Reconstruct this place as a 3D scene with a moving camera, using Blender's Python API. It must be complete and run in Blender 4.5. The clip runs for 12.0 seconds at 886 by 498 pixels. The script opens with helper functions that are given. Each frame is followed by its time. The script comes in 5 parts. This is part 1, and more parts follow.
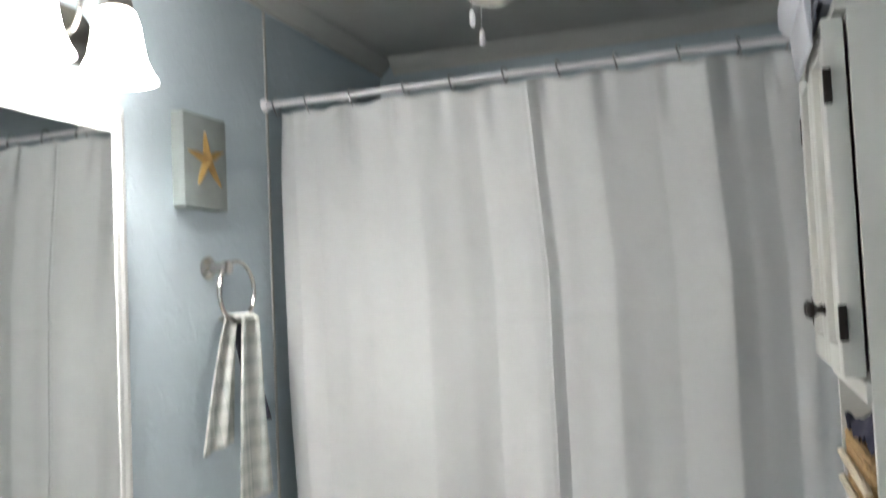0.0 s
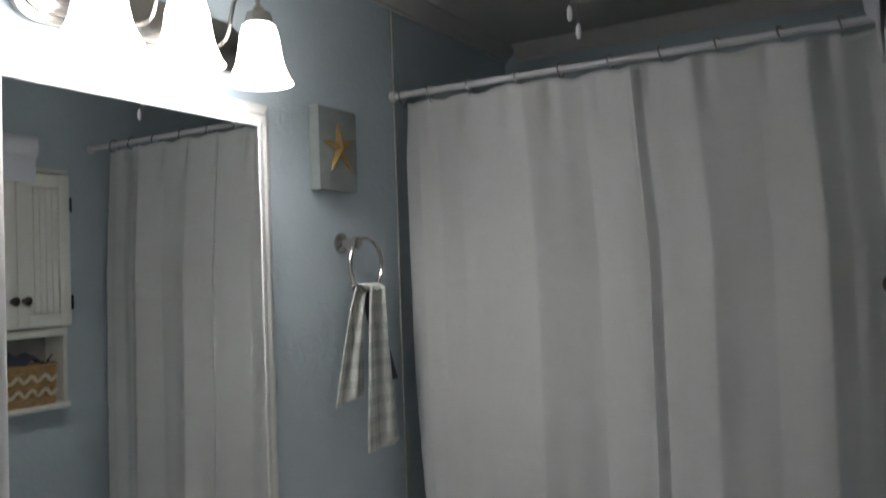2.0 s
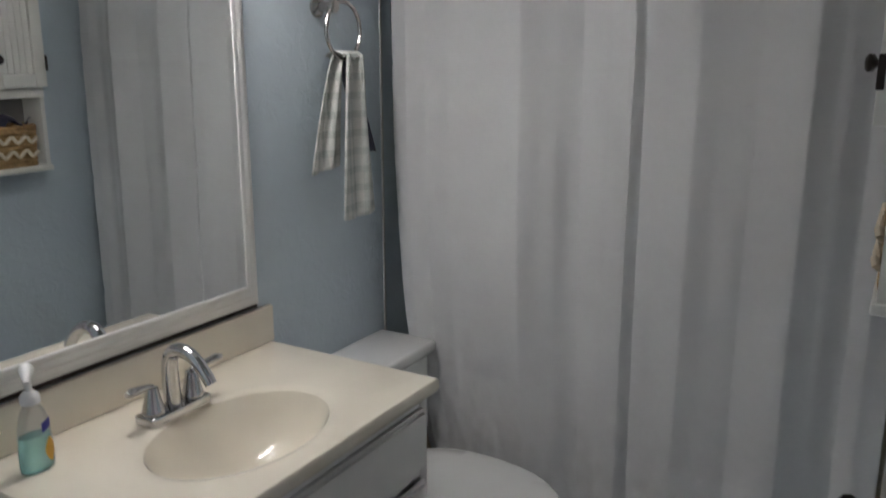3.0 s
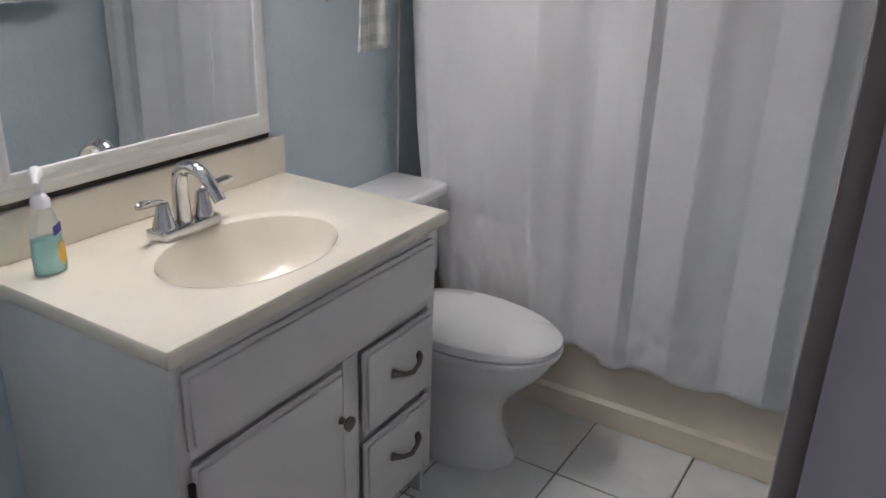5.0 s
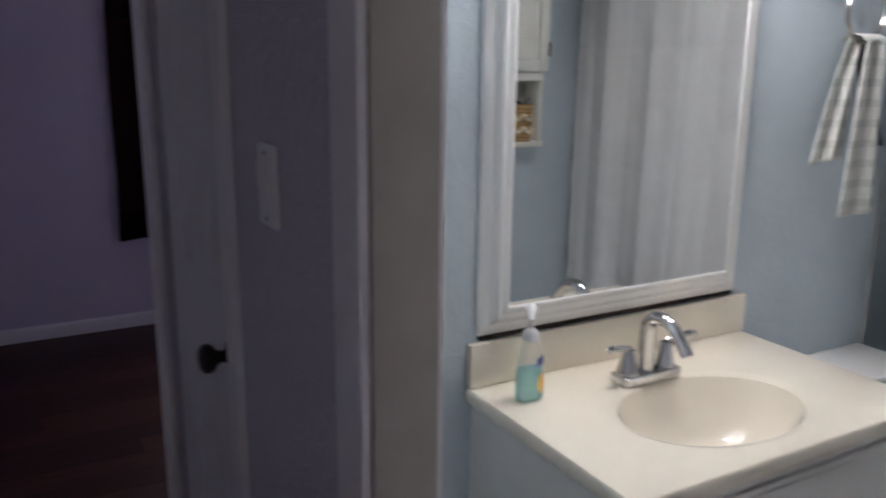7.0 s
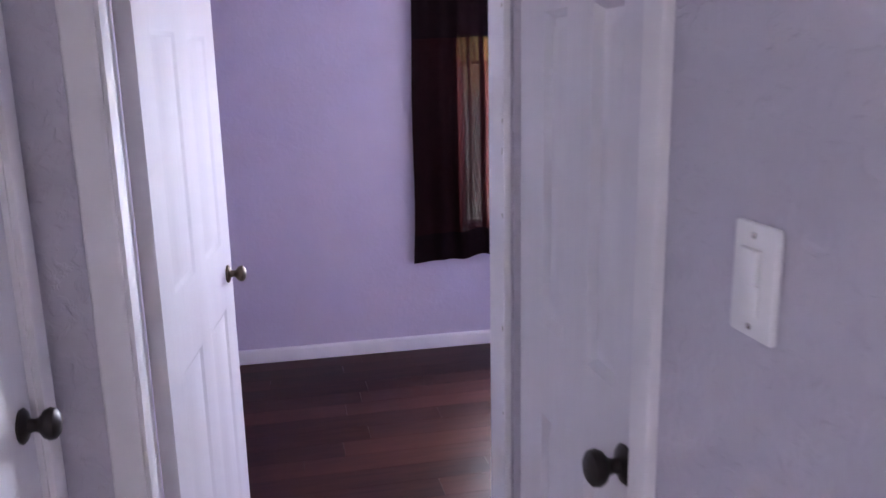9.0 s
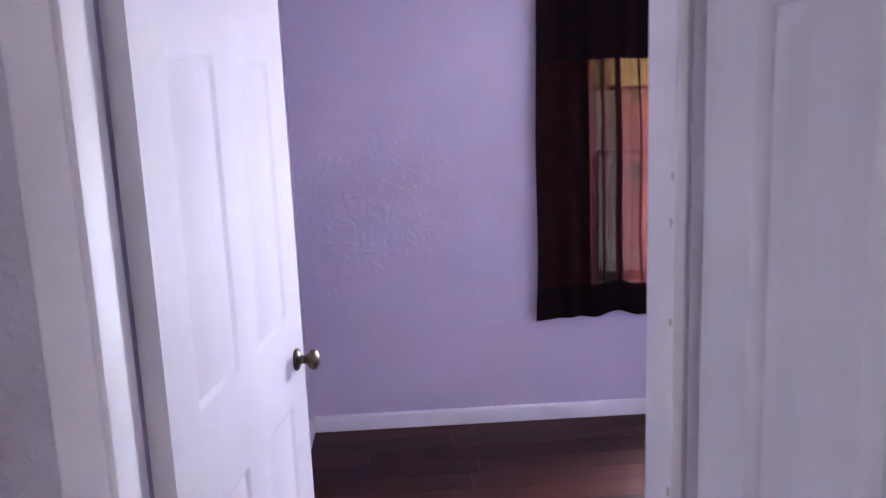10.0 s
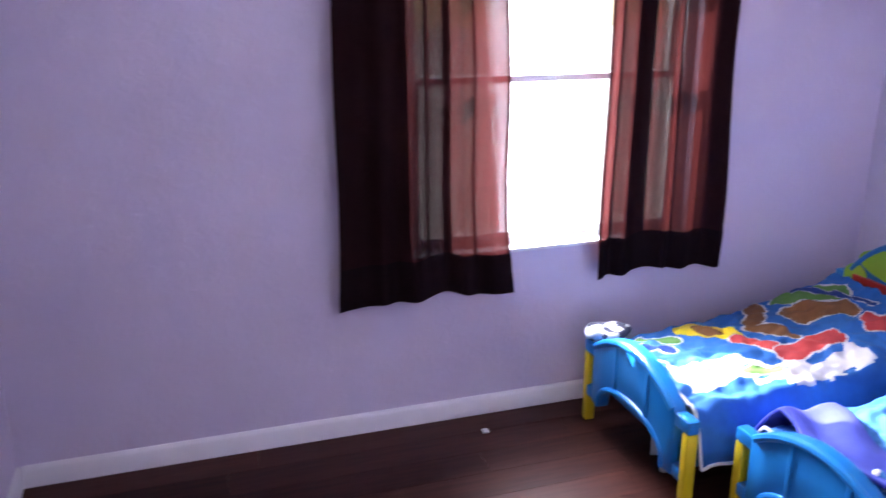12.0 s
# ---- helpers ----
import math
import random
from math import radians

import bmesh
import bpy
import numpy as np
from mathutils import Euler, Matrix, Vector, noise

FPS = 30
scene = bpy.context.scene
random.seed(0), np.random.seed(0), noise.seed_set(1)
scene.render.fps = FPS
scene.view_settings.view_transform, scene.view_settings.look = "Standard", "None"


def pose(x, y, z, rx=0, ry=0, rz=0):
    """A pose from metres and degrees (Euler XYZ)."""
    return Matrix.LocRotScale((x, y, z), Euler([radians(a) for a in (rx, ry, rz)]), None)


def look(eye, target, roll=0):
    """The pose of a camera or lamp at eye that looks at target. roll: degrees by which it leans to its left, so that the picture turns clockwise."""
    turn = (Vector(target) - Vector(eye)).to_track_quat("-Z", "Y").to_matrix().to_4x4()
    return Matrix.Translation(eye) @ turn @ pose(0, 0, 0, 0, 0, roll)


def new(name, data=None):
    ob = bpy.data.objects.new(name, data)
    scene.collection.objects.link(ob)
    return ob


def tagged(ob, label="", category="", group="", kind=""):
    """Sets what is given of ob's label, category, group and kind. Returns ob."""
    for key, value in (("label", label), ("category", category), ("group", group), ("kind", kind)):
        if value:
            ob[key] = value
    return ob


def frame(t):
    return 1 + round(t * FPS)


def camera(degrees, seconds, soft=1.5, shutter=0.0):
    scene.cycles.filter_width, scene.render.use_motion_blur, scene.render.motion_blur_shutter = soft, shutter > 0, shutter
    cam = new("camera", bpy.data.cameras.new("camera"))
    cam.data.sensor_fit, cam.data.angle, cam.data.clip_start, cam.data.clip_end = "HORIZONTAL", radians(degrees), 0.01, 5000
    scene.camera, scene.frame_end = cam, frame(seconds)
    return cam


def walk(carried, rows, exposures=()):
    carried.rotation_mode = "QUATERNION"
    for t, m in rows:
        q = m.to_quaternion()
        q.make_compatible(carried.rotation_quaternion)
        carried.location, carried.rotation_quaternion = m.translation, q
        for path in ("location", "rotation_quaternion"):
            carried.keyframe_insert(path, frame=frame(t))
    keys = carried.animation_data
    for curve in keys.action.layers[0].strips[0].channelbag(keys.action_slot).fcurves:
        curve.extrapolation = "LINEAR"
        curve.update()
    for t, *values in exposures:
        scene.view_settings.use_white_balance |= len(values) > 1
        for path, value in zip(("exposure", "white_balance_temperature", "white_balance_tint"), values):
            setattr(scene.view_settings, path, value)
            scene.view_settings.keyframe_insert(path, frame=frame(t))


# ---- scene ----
cam = camera(57.5, 12.0, soft=1.5, shutter=0.35)

PATH = [
    (0, (1.198, -0.126, 1.577), (0.533, 1.757, 1.674), -2.5),
    (0.5, (1.271, -0.183, 1.67), (0.506, 1.618, 2.085), -2.3),
    (1, (1.324, -0.239, 1.674), (0.478, 1.506, 2.161), -2.3),
    (1.5, (1.326, -0.244, 1.634), (0.384, 1.496, 1.924), -1.8),
    (2, (1.367, -0.251, 1.562), (0.362, 1.477, 1.619), -2.0),
    (2.5, (1.397, -0.242, 1.57), (0.369, 1.455, 1.319), -1.6),
    (3, (1.408, -0.217, 1.523), (0.429, 1.464, 1.059), 0.0),
    (3.5, (1.417, -0.205, 1.487), (0.497, 1.471, 0.899), 1.5),
    (5.3, (1.43, -0.224, 1.419), (0.429, 1.326, 0.648), 2.8),
    (5.5, (1.427, -0.228, 1.423), (0.329, 1.282, 0.705), 2.4),
    (6, (1.377, -0.253, 1.424), (0.059, 1.12, 0.812), 1.2),
    (6.5, (1.377, -0.302, 1.466), (-0.134, 0.886, 0.914), 0.6),
    (7, (1.352, -0.339, 1.478), (-0.343, 0.613, 1.009), 0.6),
    (7.5, (1.349, -0.403, 1.505), (-0.524, 0.157, 1.08), -1.8),
    (7.7, (1.34, -0.418, 1.515), (-0.549, 0.1, 1.108), -1.4),
    (9.3, (0.781, -0.459, 1.508), (-1.143, -0.11, 1.087), -1.5),
    (9.5, (0.658, -0.415, 1.495), (-1.287, -0.114, 1.142), -2.1),
    (10, (0.395, -0.355, 1.509), (-1.568, -0.27, 1.139), -2.3),
    (10.5, (0.165, -0.38, 1.486), (-1.784, -0.238, 1.057), 1.2),
    (11, (-0.085, -0.425, 1.445), (-1.995, -0.075, 0.966), 1.7),
    (11.5, (-0.38, -0.367, 1.408), (-2.271, 0.016, 0.881), 0.0),
    (12, (-0.608, -0.229, 1.5), (-2.427, 0.352, 0.907), -0.2),
]
EXPOSURES = [
    (0.0, 0.66, 6480, 10), (0.5, 0.24, 6480, 10), (1.0, -0.16, 6460, 10), (1.5, -0.56, 6450, 10), (2.0, -0.74, 6440, 11), (2.5, -0.78, 6430, 12),
    (3.0, -0.48, 6420, 14), (3.5, -0.44, 6380, 17), (5.3, 0.20, 6320, 18), (6.0, 0.15, 6320, 19), (6.5, 0.07, 6300, 18), (7.0, 0.10, 6250, 17), (7.5, 0.40, 6200, 18), (7.7, 0.56, 6200, 18),
    (9.3, 2.85, 6100, 24), (10.5, 2.80, 6100, 24), (11.5, 2.60, 6150, 22), (12.0, 2.70, 6150, 21),
]
walk(cam, [(t, look(eye, target, roll)) for t, eye, target, roll in PATH], EXPOSURES)

# ---- daylight and added hall fill ----
SUN_DIR = Vector((0.84 * math.cos(radians(27.5)), 0.54 * math.cos(radians(27.5)), -math.sin(radians(27.5))))
world = bpy.data.worlds.new("sky")
scene.world = world
world.use_nodes = True
wn = world.node_tree.nodes
sky = wn.new("ShaderNodeTexSky")
sky.sky_type = "NISHITA"
sky.sun_disc = False
sky.sun_elevation = radians(27.5)
sky.sun_rotation = math.atan2(-SUN_DIR.x, -SUN_DIR.y)
world.node_tree.links.new(sky.outputs[0], wn["Background"].inputs[0])
wn["Background"].inputs[1].default_value = 0.10
sun = new("sun", bpy.data.lights.new("sun", "SUN"))
sun.data.energy = 5.0
sun.data.angle = radians(0.6)
sun.data.color = (1.0, 0.93, 0.84)
sun.matrix_world = look((-8, -3, 8), Vector((-8, -3, 8)) + SUN_DIR)
sky_light = new("window_sky_light", bpy.data.lights.new("window_sky_light", "AREA"))
sky_light.data.shape, sky_light.data.size, sky_light.data.size_y = "RECTANGLE", 0.36, 1.15
sky_light.data.energy = 21.0
sky_light.data.color = (0.84, 0.90, 1.0)
sky_light.matrix_world = look((-3.33, 1.01, 1.24), (0.0, 1.01, 1.75))
# added fill lamp that brightens the hall and closet door; no real source
hall_fill = new("hall_fill_light", bpy.data.lights.new("hall_fill_light", "AREA"))
hall_fill.data.shape, hall_fill.data.size, hall_fill.data.size_y = "RECTANGLE", 0.55, 0.90
hall_fill.data.energy = 0.19
hall_fill.data.color = (1.0, 0.95, 0.93)
hall_fill.matrix_world = look((1.85, -0.96, 1.72), (0.55, 0.0, 1.62))

# ---- materials ----
MATS = {}


def mat(name, color, rough=0.6, metal=0.0, var=0.08, scale=14.0, bump=0.0, bscale=120.0, spec=0.5, coat=0.0, rand=0.0,
        emit=None, power=0.0, trans=0.0, translucent=None, tmix=0.0, clear=0.0, stretch=(1, 1, 1)):
    """A node material: two-scale colour variation, relief, gloss; optional piece-by-piece variation."""
    m = bpy.data.materials.new(name)
    m.use_nodes = True
    nt, N = m.node_tree, m.node_tree.nodes
    L = nt.links.new
    b = N["Principled BSDF"]
    b.inputs["Roughness"].default_value = rough
    b.inputs["Metallic"].default_value = metal
    b.inputs["Specular IOR Level"].default_value = spec
    b.inputs["Coat Weight"].default_value = coat
    b.inputs["Transmission Weight"].default_value = trans
    b.inputs["Base Color"].default_value = (*color, 1)
    tc = N.new("ShaderNodeTexCoord")
    mp = N.new("ShaderNodeMapping")
    mp.inputs["Scale"].default_value = stretch
    L(tc.outputs["Object"], mp.inputs[0])
    if var > 0:
        n1 = N.new("ShaderNodeTexNoise")
        n1.inputs["Scale"].default_value = scale * 0.22
        n1.inputs["Detail"].default_value = 3
        n2 = N.new("ShaderNodeTexNoise")
        n2.inputs["Scale"].default_value = scale
        n2.inputs["Detail"].default_value = 6
        L(mp.outputs[0], n1.inputs["Vector"])
        L(mp.outputs[0], n2.inputs["Vector"])
        add = N.new("ShaderNodeMath")
        add.operation = "ADD"
        L(n1.outputs["Fac"], add.inputs[0])
        L(n2.outputs["Fac"], add.inputs[1])
        src = add.outputs[0]
        if rand > 0:
            oi = N.new("ShaderNodeObjectInfo")
            ma = N.new("ShaderNodeMath")
            ma.operation = "MULTIPLY_ADD"
            ma.inputs[1].default_value = rand
            L(oi.outputs["Random"], ma.inputs[0])
            L(src, ma.inputs[2])
            src = ma.outputs[0]
        mr = N.new("ShaderNodeMapRange")
        mr.inputs["From Min"].default_value = 0.6
        mr.inputs["From Max"].default_value = 1.4 + rand
        mr.inputs["To Min"].default_value = 1 - var
        mr.inputs["To Max"].default_value = 1 + var
        L(src, mr.inputs["Value"])
        mx = N.new("ShaderNodeVectorMath")
        mx.operation = "SCALE"
        mx.inputs[0].default_value = color
        L(mr.outputs[0], mx.inputs["Scale"])
        L(mx.outputs[0], b.inputs["Base Color"])
    if bump > 0:
        bn = N.new("ShaderNodeTexNoise")
        bn.inputs["Scale"].default_value = bscale
        bn.inputs["Detail"].default_value = 4
        L(mp.outputs[0], bn.inputs["Vector"])
        bp = N.new("ShaderNodeBump")
        bp.inputs["Strength"].default_value = bump
        bp.inputs["Distance"].default_value = 0.004
        L(bn.outputs["Fac"], bp.inputs["Height"])
        L(bp.outputs[0], b.inputs["Normal"])
    if emit:
        b.inputs["Emission Color"].default_value = (*emit, 1)
        b.inputs["Emission Strength"].default_value = power
    out = N["Material Output"]
    shader = b.outputs[0]
    if translucent:
        t = N.new("ShaderNodeBsdfTranslucent")
        t.inputs[0].default_value = (*translucent, 1)
        ms = N.new("ShaderNodeMixShader")
        ms.inputs[0].default_value = tmix
        L(shader, ms.inputs[1])
        L(t.outputs[0], ms.inputs[2])
        shader = ms.outputs[0]
    if clear > 0:
        tr = N.new("ShaderNodeBsdfTransparent")
        ms = N.new("ShaderNodeMixShader")
        ms.inputs[0].default_value = clear
        L(shader, ms.inputs[1])
        L(tr.outputs[0], ms.inputs[2])
        shader = ms.outputs[0]
    L(shader, out.inputs["Surface"])
    MATS[name] = m
    return m


def wall_paint(name, color, strength):
    """Painted wall with a trowelled knock-down texture."""
    m = mat(name, color, rough=0.55, var=0.05, scale=5.0)
    nt, N = m.node_tree, m.node_tree.nodes
    L = nt.links.new
    tc = N.new("ShaderNodeTexCoord")
    big = N.new("ShaderNodeTexNoise")
    big.inputs["Scale"].default_value = 30
    big.inputs["Detail"].default_value = 5
    big.inputs["Distortion"].default_value = 0.8
    L(tc.outputs["Object"], big.inputs["Vector"])
    ramp = N.new("ShaderNodeValToRGB")
    ramp.color_ramp.elements[0].position = 0.47
    ramp.color_ramp.elements[1].position = 0.60
    L(big.outputs["Fac"], ramp.inputs[0])
    bp = N.new("ShaderNodeBump")
    bp.inputs["Strength"].default_value = strength
    bp.inputs["Distance"].default_value = 0.003
    L(ramp.outputs[0], bp.inputs["Height"])
    L(bp.outputs[0], N["Principled BSDF"].inputs["Normal"])
    return m


M_BLUE = wall_paint("pale_blue_paint", (0.52, 0.60, 0.65), 0.18)
M_HALL = wall_paint("pale_lavender_paint", (0.58, 0.55, 0.62), 0.55)
M_LAV = wall_paint("lavender_paint", (0.62, 0.555, 0.69), 0.16)
M_ALCOVE = wall_paint("pale_grey_paint", (0.50, 0.58, 0.62), 0.18)
M_CEIL = mat("ceiling_paint", (0.57, 0.57, 0.545), 0.9, var=0.04, bump=0.1, bscale=60)
M_TRIM = mat("white_trim_paint", (0.80, 0.78, 0.80), 0.55, var=0.05, scale=10, bump=0.05, bscale=40)
M_FRAME = mat("white_frame_paint", (0.82, 0.82, 0.80), 0.45, var=0.04, scale=10, bump=0.05, bscale=40)
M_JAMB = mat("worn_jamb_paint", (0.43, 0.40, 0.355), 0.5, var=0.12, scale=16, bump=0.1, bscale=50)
M_DOOR = mat("white_door_paint", (0.74, 0.72, 0.755), 0.60, spec=0.2, var=0.03, scale=12, bump=0.06, bscale=220, stretch=(6, 6, 0.6))
M_CAB = mat("white_cabinet_paint", (0.74, 0.73, 0.68), 0.40, var=0.04, scale=14, bump=0.04, bscale=90)
M_VAN = mat("grey_white_vanity_paint", (0.70, 0.69, 0.655), 0.42, var=0.05, scale=14, bump=0.05, bscale=90)
M_MARBLE = mat("cream_cultured_marble", (0.80, 0.74, 0.62), 0.07, var=0.04, scale=9, coat=0.3)
M_PORC = mat("white_porcelain", (0.78, 0.78, 0.76), 0.10, var=0.01, coat=0.5)
M_TUB = mat("almond_tub_enamel", (0.74, 0.66, 0.52), 0.20, var=0.04, scale=8)
M_CURTAIN = mat("white_shower_fabric", (0.90, 0.90, 0.90), 0.62, var=0.03, scale=60, bump=0.14, bscale=70, translucent=(0.8, 0.8, 0.78), tmix=0.34)
M_CHROME = mat("chrome", (0.62, 0.62, 0.63), 0.08, metal=1.0, var=0.02)
M_NICKEL = mat("brushed_nickel", (0.50, 0.47, 0.44), 0.24, metal=1.0, var=0.06, scale=40)
M_PULL = mat("dark_brushed_nickel", (0.20, 0.17, 0.155), 0.28, metal=1.0, var=0.1, scale=40)
M_BRASS = mat("aged_brass", (0.13, 0.10, 0.07), 0.32, metal=1.0, var=0.25, scale=30)
M_DARK = mat("dark_bronze", (0.035, 0.028, 0.024), 0.35, metal=0.6, var=0.2, scale=40)
M_MIRROR = mat("mirror_silver", (0.86, 0.88, 0.87), 0.015, metal=1.0, var=0.0)
M_SHADE = mat("lit_frosted_glass", (0.9, 0.9, 0.88), 0.4, var=0.0, emit=(1.0, 0.97, 0.94), power=16.0)
M_GLOBE = mat("unlit_frosted_globe", (0.62, 0.60, 0.54), 0.25, var=0.03)
M_FAN = mat("white_fan_enamel", (0.66, 0.63, 0.58), 0.45, var=0.04)
M_BRASS_BRIGHT = mat("polished_trim_metal", (0.55, 0.50, 0.42), 0.2, metal=1.0, var=0.05)
M_CANVAS = mat("grey_blue_canvas", (0.27, 0.30, 0.29), 0.8, var=0.16, scale=22, bump=0.15, bscale=400)
M_STAR = mat("ochre_starfish", (0.32, 0.20, 0.06), 0.75, var=0.3, scale=70, bump=0.5, bscale=240)
M_TILE = mat("pale_stone_tile", (0.74, 0.74, 0.72), 0.28, var=0.16, scale=11, bump=0.06, bscale=60, rand=0.35)
M_GROUT = mat("brown_grout", (0.26, 0.22, 0.18), 0.9, var=0.2, scale=60, bump=0.3, bscale=300)
M_PLANK = mat("dark_cherry_laminate", (0.050, 0.0165, 0.012), 0.34, spec=0.12, var=0.75, scale=26, rand=0.7, bump=0.03, bscale=60, stretch=(2.4, 0.22, 1), coat=0.0)
M_SUBFLOOR = mat("dark_joint", (0.012, 0.008, 0.007), 0.7, var=0.1)
M_SHEER = mat("maroon_sheer", (0.016, 0.005, 0.006), 0.9, var=0.2, scale=120, spec=0.08, translucent=(0.40, 0.085, 0.078), tmix=0.022, clear=0.017)
M_HEM = mat("maroon_hem", (0.010, 0.004, 0.005), 0.9, var=0.2, scale=120, spec=0.08)
M_BLIND = mat("tan_roller_blind", (0.72, 0.62, 0.44), 0.8, var=0.06, scale=50, translucent=(0.85, 0.72, 0.45), tmix=0.75)
M_VINYL = mat("white_window_vinyl", (0.80, 0.80, 0.80), 0.35, var=0.02)
M_BEDBLUE = mat("bright_blue_plastic", (0.007, 0.175, 0.49), 0.30, var=0.07, scale=12, bump=0.03, bscale=200)
M_YELLOW = mat("yellow_plastic", (0.68, 0.52, 0.01), 0.35, var=0.06, scale=20)
M_RED = mat("red_plastic", (0.55, 0.03, 0.02), 0.35, var=0.06)
M_GREEN = mat("lime_plastic", (0.30, 0.52, 0.03), 0.35, var=0.06)
M_NAVY = mat("navy_cotton", (0.010, 0.045, 0.22), 0.85, var=0.15, scale=60, bump=0.15, bscale=500)
M_PURPLE = mat("violet_blanket", (0.045, 0.062, 0.38), 0.9, var=0.15, scale=40, bump=0.2, bscale=300)
M_SHEET = mat("blue_cotton", (0.012, 0.12, 0.40), 0.85, var=0.15, scale=40, bump=0.15, bscale=500)
M_WHITE_CLOTH = mat("white_cotton", (0.62, 0.62, 0.64), 0.85, var=0.08, scale=40, bump=0.2, bscale=300)
M_GREY_CLOTH = mat("dark_grey_cotton", (0.05, 0.05, 0.08), 0.85, var=0.2, scale=40)
M_WICKER = mat("tan_seagrass", (0.36, 0.23, 0.10), 0.8, var=0.35, scale=60, bump=0.4, bscale=160)
M_WICKER_PALE = mat("pale_rope", (0.68, 0.60, 0.46), 0.8, var=0.2, scale=80, bump=0.3, bscale=200)
# shade inside the white cabinet, put into the back panel's colour
M_SHADOW = mat("shaded_cabinet_inside", (0.30, 0.29, 0.27), 0.7, var=0.05)
M_CADDY = mat("white_caddy_plastic", (0.70, 0.70, 0.76), 0.35, var=0.02)
M_CAP = mat("blue_cap_plastic", (0.03, 0.03, 0.25), 0.35, var=0.05)
M_BOTTLE_Y = mat("yellow_bottle_plastic", (0.60, 0.48, 0.05), 0.35, var=0.1)
M_BOTTLE_B = mat("light_blue_label", (0.10, 0.30, 0.55), 0.4, var=0.1)
M_SOAP = mat("teal_soap", (0.52, 0.93, 0.91), 0.05, var=0.03, trans=0.7, spec=0.5)
M_CLEAR = mat("clear_plastic", (0.90, 0.92, 0.92), 0.10, var=0.0, trans=0.6, clear=0.72)
M_PUMP = mat("white_pump_plastic", (0.78, 0.78, 0.78), 0.3, var=0.02)
M_ORANGE = mat("orange_label_print", (0.75, 0.40, 0.05), 0.4, var=0.1)
M_SWITCH = mat("ivory_switch_plastic", (0.86, 0.85, 0.85), 0.35, var=0.02)
M_SOIL = mat("outside_ground", (0.42, 0.41, 0.37), 0.9, var=0.3, scale=3)
M_GLASS = mat("window_glass", (1, 1, 1), 0.0, var=0.0, trans=1.0, spec=0.2, clear=0.85)


def towel_material():
    m = mat("checked_towel_cotton", (0.66, 0.67, 0.62), 0.9, var=0.06, scale=60, bump=0.3, bscale=500)
    N, L = m.node_tree.nodes, m.node_tree.links.new
    tc = N.new("ShaderNodeTexCoord")
    sep = N.new("ShaderNodeSeparateXYZ")
    L(tc.outputs["Object"], sep.inputs[0])
    total = None
    for axis, size in (("Y", 200.0), ("Z", 125.0)):
        mul = N.new("ShaderNodeMath")
        mul.operation, mul.inputs[1].default_value = "MULTIPLY", size
        L(sep.outputs[axis], mul.inputs[0])
        sn = N.new("ShaderNodeMath")
        sn.operation = "SINE"
        L(mul.outputs[0], sn.inputs[0])
        gt = N.new("ShaderNodeMath")
        gt.operation, gt.inputs[1].default_value = "GREATER_THAN", 0.35
        L(sn.outputs[0], gt.inputs[0])
        if total is None:
            total = gt.outputs[0]
        else:
            ad = N.new("ShaderNodeMath")
            ad.operation = "ADD"
            L(total, ad.inputs[0])
            L(gt.outputs[0], ad.inputs[1])
            total = ad.outputs[0]
    fac = N.new("ShaderNodeMath")
    fac.operation, fac.inputs[1].default_value = "MULTIPLY", 0.30
    L(total, fac.inputs[0])
    mix = N.new("ShaderNodeMix")
    mix.data_type = "RGBA"
    mix.inputs["A"].default_value = (0.70, 0.70, 0.66, 1)
    mix.inputs["B"].default_value = (0.30, 0.36, 0.33, 1)
    L(fac.outputs[0], mix.inputs["Factor"])
    L(mix.outputs["Result"], N["Principled BSDF"].inputs["Base Color"])
    return m


M_TOWEL = towel_material()


# ---- builders ----
def box(bm, lo, hi, bevel=0.0, seg=2):
    c = [(a + b) / 2 for a, b in zip(lo, hi)]
    s = [abs(b - a) for a, b in zip(lo, hi)]
    r = bmesh.ops.create_cube(bm, size=1, matrix=Matrix.Translation(c) @ Matrix.Diagonal((*s, 1)))
    if bevel:
        es = {e for v in r["verts"] for e in v.link_edges}
        bmesh.ops.bevel(bm, geom=list(es), offset=bevel, segments=seg, affect="EDGES", profile=0.5)
    return bm


def B(*boxes, bevel=0.0, seg=2):
    bm = bmesh.new()
    for lo, hi in boxes:
        box(bm, lo, hi, bevel, seg)
    return bm


def tube(bm, pts, r, n=10, caps=True):
    """A round bar along points; r is one radius or one for each point."""
    pts = [Vector(p) for p in pts]
    rs = r if isinstance(r, (list, tuple)) else [r] * len(pts)
    rings = []
    up = None
    for i, p in enumerate(pts):
        d = (pts[min(i + 1, len(pts) - 1)] - pts[max(i - 1, 0)]).normalized()
        if up is None:
            up = Vector((0, 0, 1)) if abs(d.z) < 0.9 else Vector((1, 0, 0))
        a = d.cross(up).normalized()
        up = a.cross(d).normalized()
        rings.append([bm.verts.new(p + rs[i] * (math.cos(2 * math.pi * k / n) * a + math.sin(2 * math.pi * k / n) * up)) for k in range(n)])
    for q, s in zip(rings, rings[1:]):
        for k in range(n):
            bm.faces.new((q[k], q[(k + 1) % n], s[(k + 1) % n], s[k]))
    if caps:
        bm.faces.new(rings[0][::-1])
        bm.faces.new(rings[-1])
    return bm


def T(pts, r, n=10):
    return tube(bmesh.new(), pts, r, n)


